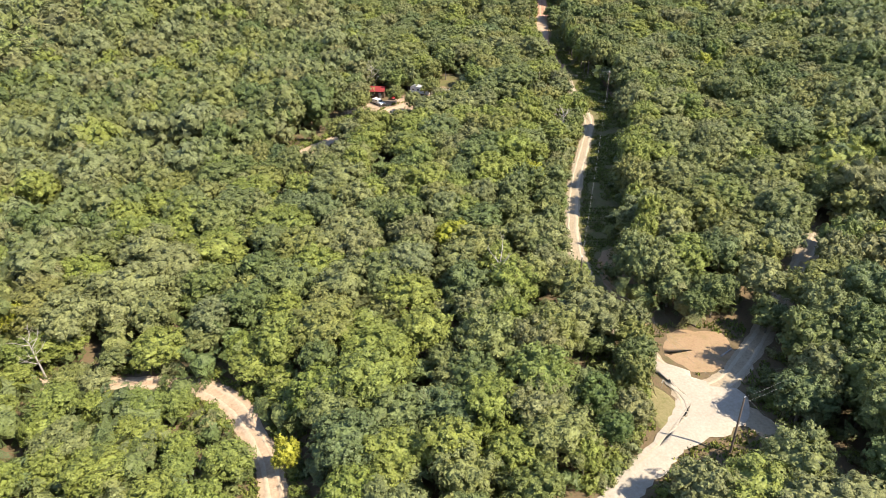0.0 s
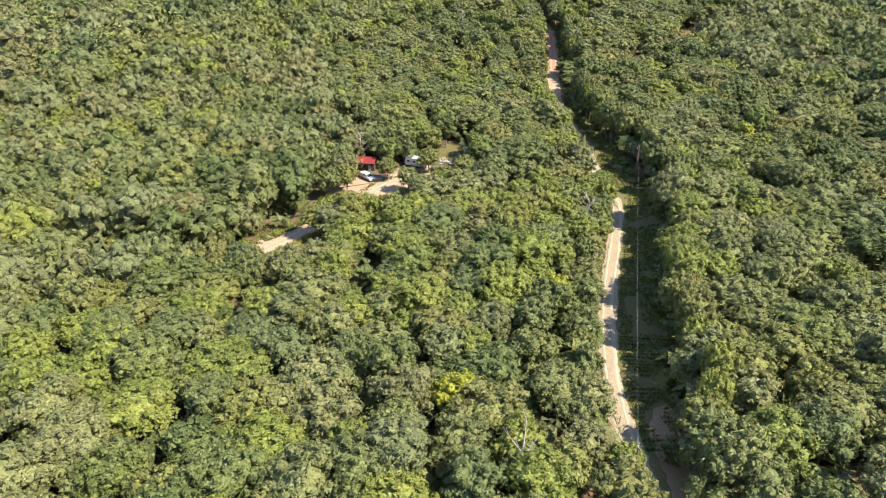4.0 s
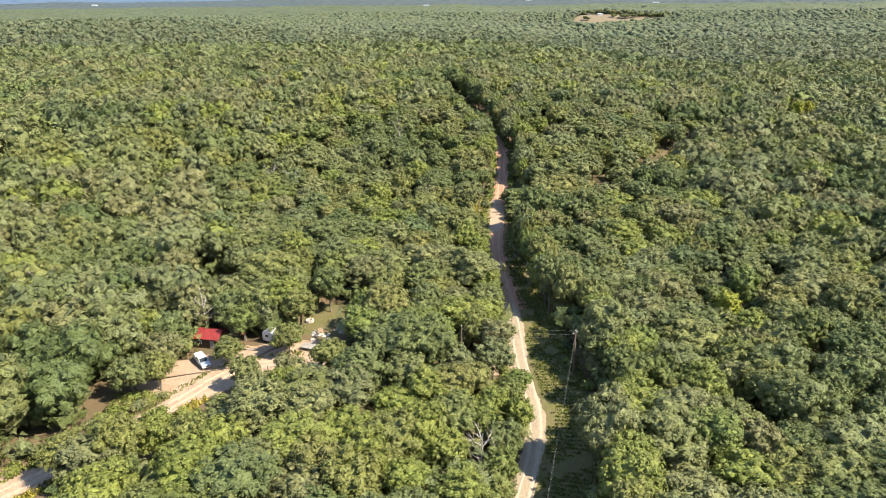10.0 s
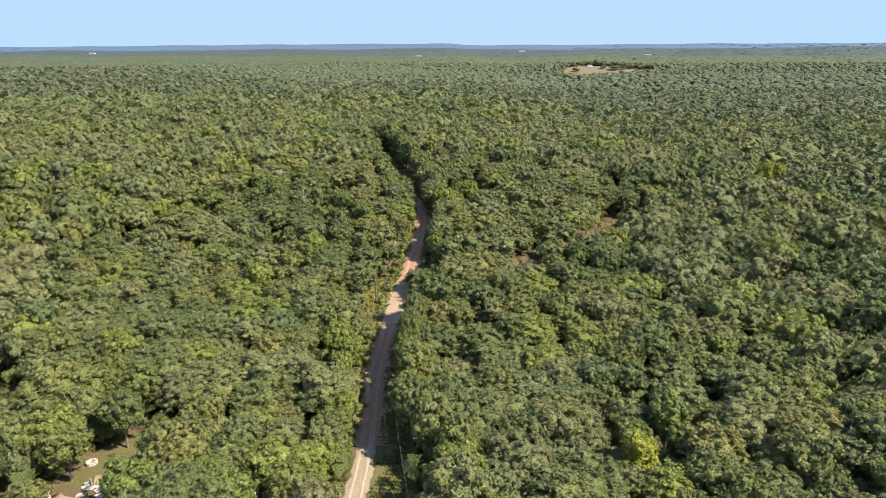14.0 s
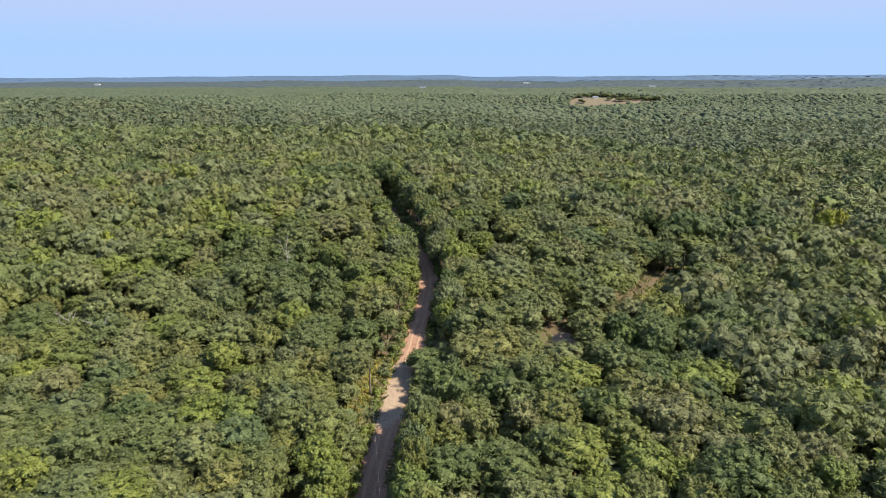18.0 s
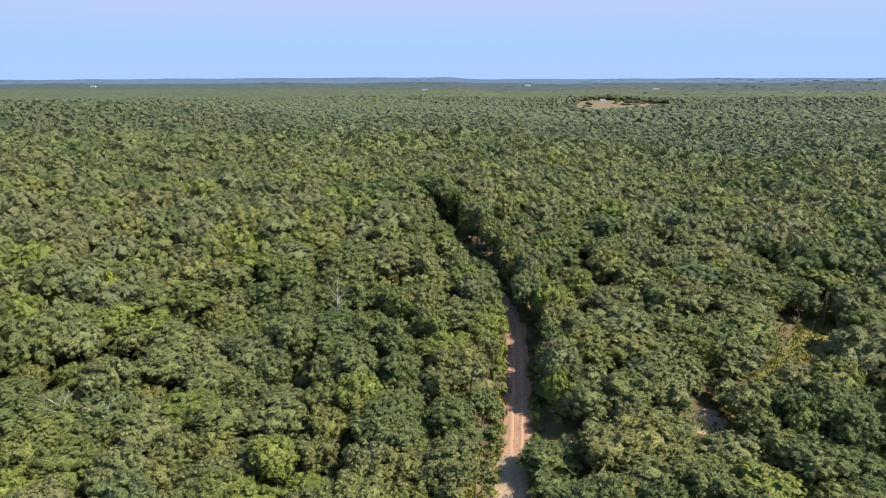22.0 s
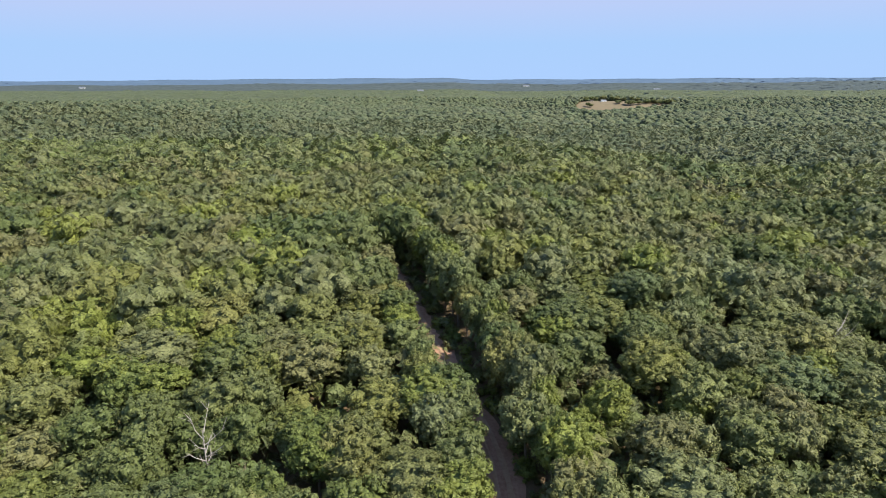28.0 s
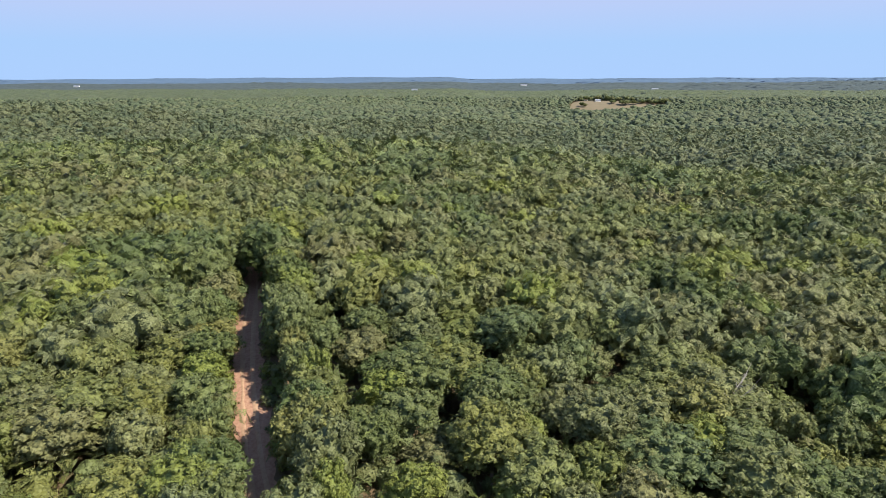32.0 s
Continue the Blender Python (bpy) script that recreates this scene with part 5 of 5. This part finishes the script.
def wires(name, a, b, sag, gaps, label):
    root = tagged(new(name), label, "power line", "wires of the power line")
    (x0, y0, h0), (x1, y1, h1) = a, b
    z0, z1 = float(land(x0, y0)) + h0, float(land(x1, y1)) + h1
    root.location = (x0, y0, z0)
    for drop, aside in gaps:
        pts = [(f * (x1 - x0) + aside * 0.6, f * (y1 - y0) + aside * 0.2, f * (z1 - z0) + 0.15 - drop - 4 * sag * f * (1 - f)) for f in np.linspace(0, 1, 17)]
        v, q = tube(pts, [0.008] * 17, 5)
        part("wire", mesh_of("wire", v, [q], CABLE, None, False), root)


TWO, THREE = ((0.0, 0.0), (1.1, 0.0)), ((0.0, 0.0), (0.9, 0.1), (1.6, -0.1))
wires("power_line", POLES[0], POLES[1], 0.7, TWO, "sagging grey wires between two wooden poles")
wires("power_line", POLES[1], POLES[2], 2.6, TWO, "sagging grey wires along the grass strip")
wires("power_line", POLES[2], POLES[3], 2.2, TWO, "sagging grey wires along the forest road")
wires("power_line", POLES[2], POLES[6], 0.4, THREE, "grey service wires crossing the road")
wires("power_line", POLES[0], POLES[4], 0.3, TWO, "grey service wires over the junction")
wires("power_line", POLES[0], (54, 34, 10), 0.8, TWO, "grey wires running south from the junction")
wires("power_line", POLES[5], (92, 322, 10), 1.5, ((0.0, 0.0),), "grey wire over the grassy glade")

lamp = base("yard_light", -29.6, 239.5, 0, "tall leaning yard light pole with a curved arm", "yard light")
piece("pole", rod((0, 0, -0.3), (-0.5, 0.2, 8.2), 0.12, 0.07, 8), POLE_WOOD, lamp)
for k in range(6):
    a, b = k * 0.26, (k + 1) * 0.26
    piece("arm", rod((-0.5 + 1.5 * math.sin(a) ** 1.2, 0.2, 8.1 + 1.5 * math.sin(a * 0.75)), (-0.5 + 1.5 * math.sin(b) ** 1.2, 0.2, 8.1 + 1.5 * math.sin(b * 0.75)), 0.035, 0.035, 6), METAL, lamp)
piece("lamp_head", block((0.5, 0.22, 0.16), (1.25, 0.2, 9.45), (0, 12, 0), 0.05), METAL, lamp)
sign = base("road_marker", 33.2, 79.4, 30, "thin white marker post at the junction corner", "marker post")
piece("post", rod((0, 0, -0.1), (0, 0, 1.5), 0.03, 0.03), METAL, sign)
piece("plate", block((0.3, 0.02, 0.4), (0, 0.03, 1.35), (0, 0, 0), 0.005), WHITE_PAINT, sign)
log = base("fallen_log", 46.4, 87.2, 35, "short bleached log lying on dry grass", "log")
piece("stem", rod((-1.4, 0, 0.16), (1.4, 0, 0.2), 0.17, 0.13, 9), GREY_WOOD, log)
piece("stub", rod((0.5, 0, 0.22), (0.9, 0.5, 0.5), 0.06, 0.03, 6), GREY_WOOD, log)


# ---- dead trees ----
def dead_tree(x, y, height, seed):
    r = np.random.default_rng(seed)
    root = base("dead_tree", x, y, seed * 40, "bare bleached dead tree with forked grey limbs", "tree", "dead trees")
    stem = [(0, 0, -0.2), (0.1, 0, height * 0.3), (0.2, 0.1, height * 0.6), (0.1, 0.2, height)]
    v, q = tube(stem, [0.2, 0.16, 0.11, 0.03], 7)
    part("trunk", mesh_of("dead_trunk", v, [q], GREY_WOOD, None, False), root)
    for k in range(11):
        a, z = k * 2.4 + r.uniform(0, 0.8), height * (0.38 + 0.055 * k)
        reach = height * r.uniform(0.16, 0.3)
        d = np.array([math.cos(a), math.sin(a), 0.0])
        p0 = np.array([0.15, 0.05, z])
        p1 = p0 + d * reach * 0.5 + (0, 0, reach * 0.35)
        p2 = p0 + d * reach + (r.normal(0, 0.3), r.normal(0, 0.3), reach * r.uniform(0.7, 1.1))
        pieces = [tube([p0, p1, p2], [0.085, 0.055, 0.015], 5)]
        for m in range(4):
            t0 = p1 + (p2 - p1) * r.uniform(-0.6, 0.8)
            e = d * r.uniform(0.1, 0.8) + r.normal(0, 0.5, 3) + (0, 0, 0.6)
            pieces.append(tube([t0, t0 + e * 0.6, t0 + e * 1.3], [0.035, 0.025, 0.008], 4))
        v, q = joined(pieces)
        part("limb", mesh_of("dead_limb", v, [q], GREY_WOOD, None, False), root)


for k, (x, y, h) in enumerate(DEAD):
    dead_tree(x, y, h, k + 3)

# ---- far buildings ----
def far_house(x, y, w, d, h, turn, roof, label, name="farmhouse"):
    root = base(name, x, y, turn, label, "building", "", 0.3)
    piece("wall", block((w, d, h), (0, 0, h / 2), (0, 0, 0), 0.05), WHITE_PAINT, root)
    for side in (-1, 1):
        piece("roof", block((w * 1.06, d * 0.64, 0.25), (0, side * d * 0.27, h + d * 0.14), (-side * 27, 0, 0), 0.03), roof, root)
    for k in range(4):
        piece("window", block((w * 0.09, 0.1, h * 0.4), (-w * 0.36 + k * w * 0.24, -d / 2 - 0.04, h * 0.55), (0, 0, 0), 0.02), DARK_GLASS, root)


far_house(482, 2128, 15, 9, 2.8, 10, METAL, "long white farmhouse on the far pasture")
far_house(455, 2146, 8, 6, 2.6, -20, BROWN_BOARD, "small white outbuilding beside the farmhouse", "outbuilding")
for x, y, w, h in ((-20, 2600, 20, 13), (470, 3700, 30, 13), (-1560, 3400, 24, 13), (960, 3200, 26, 12)):
    far_house(x, y, w, 12, h, 0, METAL, "pale industrial shed far off in the woods", "far_shed")

# ---- grass and weeds ----
def tufts(name, places, size, leaf, label, blades=5):
    r = np.random.default_rng(len(places))
    n = len(places) * blades
    p = np.repeat(places, blades, 0) + r.normal(0, 0.22 * size / 0.5, (n, 2))
    z = land(p[:, 0], p[:, 1])
    a, h, lean = r.uniform(0, 6.28, n), size * r.uniform(0.5, 1.2, n), r.normal(0, 0.35, (n, 2)) * size
    w = size * 0.32
    v = np.stack([np.stack([p[:, 0] - np.cos(a) * w, p[:, 1] - np.sin(a) * w, z - 0.05], 1), np.stack([p[:, 0] + np.cos(a) * w, p[:, 1] + np.sin(a) * w, z - 0.05], 1), np.stack([p[:, 0] + lean[:, 0], p[:, 1] + lean[:, 1], z + h], 1)], 1).reshape(-1, 3)
    ob = new(name, mesh_of(name, v, [np.arange(3 * n).reshape(-1, 3)], leaf, np.repeat(r.random(len(places)), blades * 3)))
    return tagged(ob, label, "grass", "", "stuff")


def beside(line, o0, o1, count, seed):
    r = np.random.default_rng(seed)
    p, way = along(line, 1.0)
    k = r.integers(0, len(p), count)
    o = r.uniform(o0, o1, count)
    return p[k] + np.stack([way[k, 1], -way[k, 0]], 1) * o[:, None]


grassy = beside(MAIN[6:18], 2.2, 12.0, 11000, 3)
grassy = grassy[[noise.noise((x / 5, y / 5, 3.0)) > -0.25 for x, y in grassy]]
tufts("grass", grassy, 0.42, GRASS, "tall uneven grass on the strip below the wires", 5)
tufts("weeds", np.vstack([beside(MAIN[6:], -4.6, -2.3, 1500, 4), beside(TRACK, -3.4, -2.2, 400, 6), beside(TRACK, 2.2, 3.4, 400, 7), beside(DRIVE, -3.8, -2.4, 500, 8), beside(EAST, -3, 3, 900, 9)]), 0.6, GRASS, "knee-high green weeds along the road edges", 5)
tufts("goldenrod", np.vstack([beside(MAIN[12:20], -4.2, -2.6, 260, 14), beside(DRIVE[4:9], 2.6, 4.5, 200, 15), np.random.default_rng(16).normal((-33, 246), (3.5, 5), (300, 2)), beside([(36, 300), (43, 322)], -2, 3, 160, 17)]), 0.75, YELLOW_WEED, "yellow-flowering weeds at the wood's edge", 5)


wild = np.random.default_rng(97)
rough = np.vstack([wild.uniform((22, 56), (52, 96), (2600, 2)), wild.uniform((-62, 46), (-22, 84), (2600, 2)), wild.uniform((-92, 156), (-58, 180), (1300, 2)), wild.uniform((-52, 158), (-24, 192), (1300, 2)), wild.uniform((36, 292), (48, 326), (700, 2)), wild.uniform((100, 340), (140, 382), (900, 2))])
for line, half in ((MAIN, 3.0), (SIDE, 2.6), (SOUTH, 2.6), (TRACK, 2.4), (DRIVE, 2.8)):
    rough = rough[off_line(rough[:, 0], rough[:, 1], line)[0] > half]
rough = rough[~in_ring(rough[:, 0], rough[:, 1], JUNCTION)]
rough = rough[~in_ring(rough[:, 0], rough[:, 1], [(29, 66), (33, 87), (39, 82), (47, 79), (45, 71), (39, 68)])]
tufts("rough_grass", rough, 0.6, GRASS, "rough green and yellow grass in the openings of the wood", 5)


def shrubs(name, places, leaf, label, seed):
    r = np.random.default_rng(seed)
    models = [crown_arrays(r, 1.2, 1.9, 3, 10, 9, 0.42, 1.0, False) for _ in range(4)]
    v, f, t, tint, n = [], [], [], [], 0
    for x, y in places:
        a, b, c = models[int(r.integers(0, 4))]
        k = r.uniform(0.5, 1.25)
        v.append(a * k + (x, y, float(land(x, y)) + 0.7 * k)), f.append(b + n), t.append(c + n), tint.append(np.full(len(a), r.random()))
        n += len(a)
    ob = new(name, mesh_of(name, np.concatenate(v), [np.concatenate(f), np.concatenate(t)], leaf, np.concatenate(tint)))
    return tagged(ob, label, "shrubs", "", "stuff")


under = spots(30, 470, 6.35, np.random.default_rng(91)) + (3.1, 1.4)
under = under[is_wood(under[:, 0], under[:, 1])]
under = under[nearness(under) < 190]


def thicket(name, places, leaf, seed):
    r = np.random.default_rng(seed)
    models = [crown_arrays(r, 2.2, 4.4, 2, 6, 7, 1.0, 1.0, False) for _ in range(5)]
    v, f, t, tint, n = [], [], [], [], 0
    for x, y in places:
        a, b, c = models[int(r.integers(0, 5))]
        k = r.uniform(0.9, 1.8)
        v.append(a * k + (x, y, float(land(x, y)) + 2.0 * k)), f.append(b + n), t.append(c + n), tint.append(np.full(len(a), r.random()))
        n += len(a)
    ob = new(name, mesh_of(name, np.concatenate(v), [np.concatenate(f), np.concatenate(t)], leaf, np.concatenate(tint)))
    return tagged(ob, "saplings and brush growing under the oaks", "undergrowth", "", "stuff")


thicket("undergrowth", under[::2], OAK, 92)
thicket("dark_undergrowth", under[1::2], MAPLE, 93)
low = np.random.default_rng(95)
brush = np.vstack([low.uniform((-92, 158), (-58, 170), (90, 2)), low.uniform((-50, 160), (-28, 178), (80, 2)), low.uniform((27, 52), (36, 62), (22, 2)), low.uniform((46, 56), (56, 84), (40, 2)), low.uniform((-60, 46), (-27, 80), (150, 2)), low.uniform((-34, 198), (8, 210), (110, 2))])
clear_of = (off_line(brush[:, 0], brush[:, 1], DRIVE)[0] > 3.2) & (off_line(brush[:, 0], brush[:, 1], TRACK)[0] > 3.0) & (off_line(brush[:, 0], brush[:, 1], MAIN)[0] > 4.2) & (off_line(brush[:, 0], brush[:, 1], SIDE)[0] > 3.4) & (off_line(brush[:, 0], brush[:, 1], SOUTH)[0] > 3.2) & ~in_ring(brush[:, 0], brush[:, 1], YARD)
edge = np.vstack([brush[clear_of], beside(MAIN[5:], -5.0, -2.5, 420, 21), beside(MAIN[6:18], 8.5, 12, 90, 22), beside(MAIN[17:], 2.6, 5, 150, 23), beside(TRACK, -4.6, -2.8, 40, 24), beside(TRACK, 2.8, 4.6, 40, 25), beside(DRIVE[:9], -5, -3, 50, 26), beside(SIDE[2:], 3, 5, 25, 27), beside([(18, 60), (24, 66), (28.5, 73), (29, 79)], -2.5, 1.2, 90, 28)])
shrubs("bushes", edge[::2], HICKORY, "low green bushes along the edge of the wood", 31)
shrubs("dark_bushes", edge[1::2], OAK, "low dark bushes along tracks and clearings", 32)
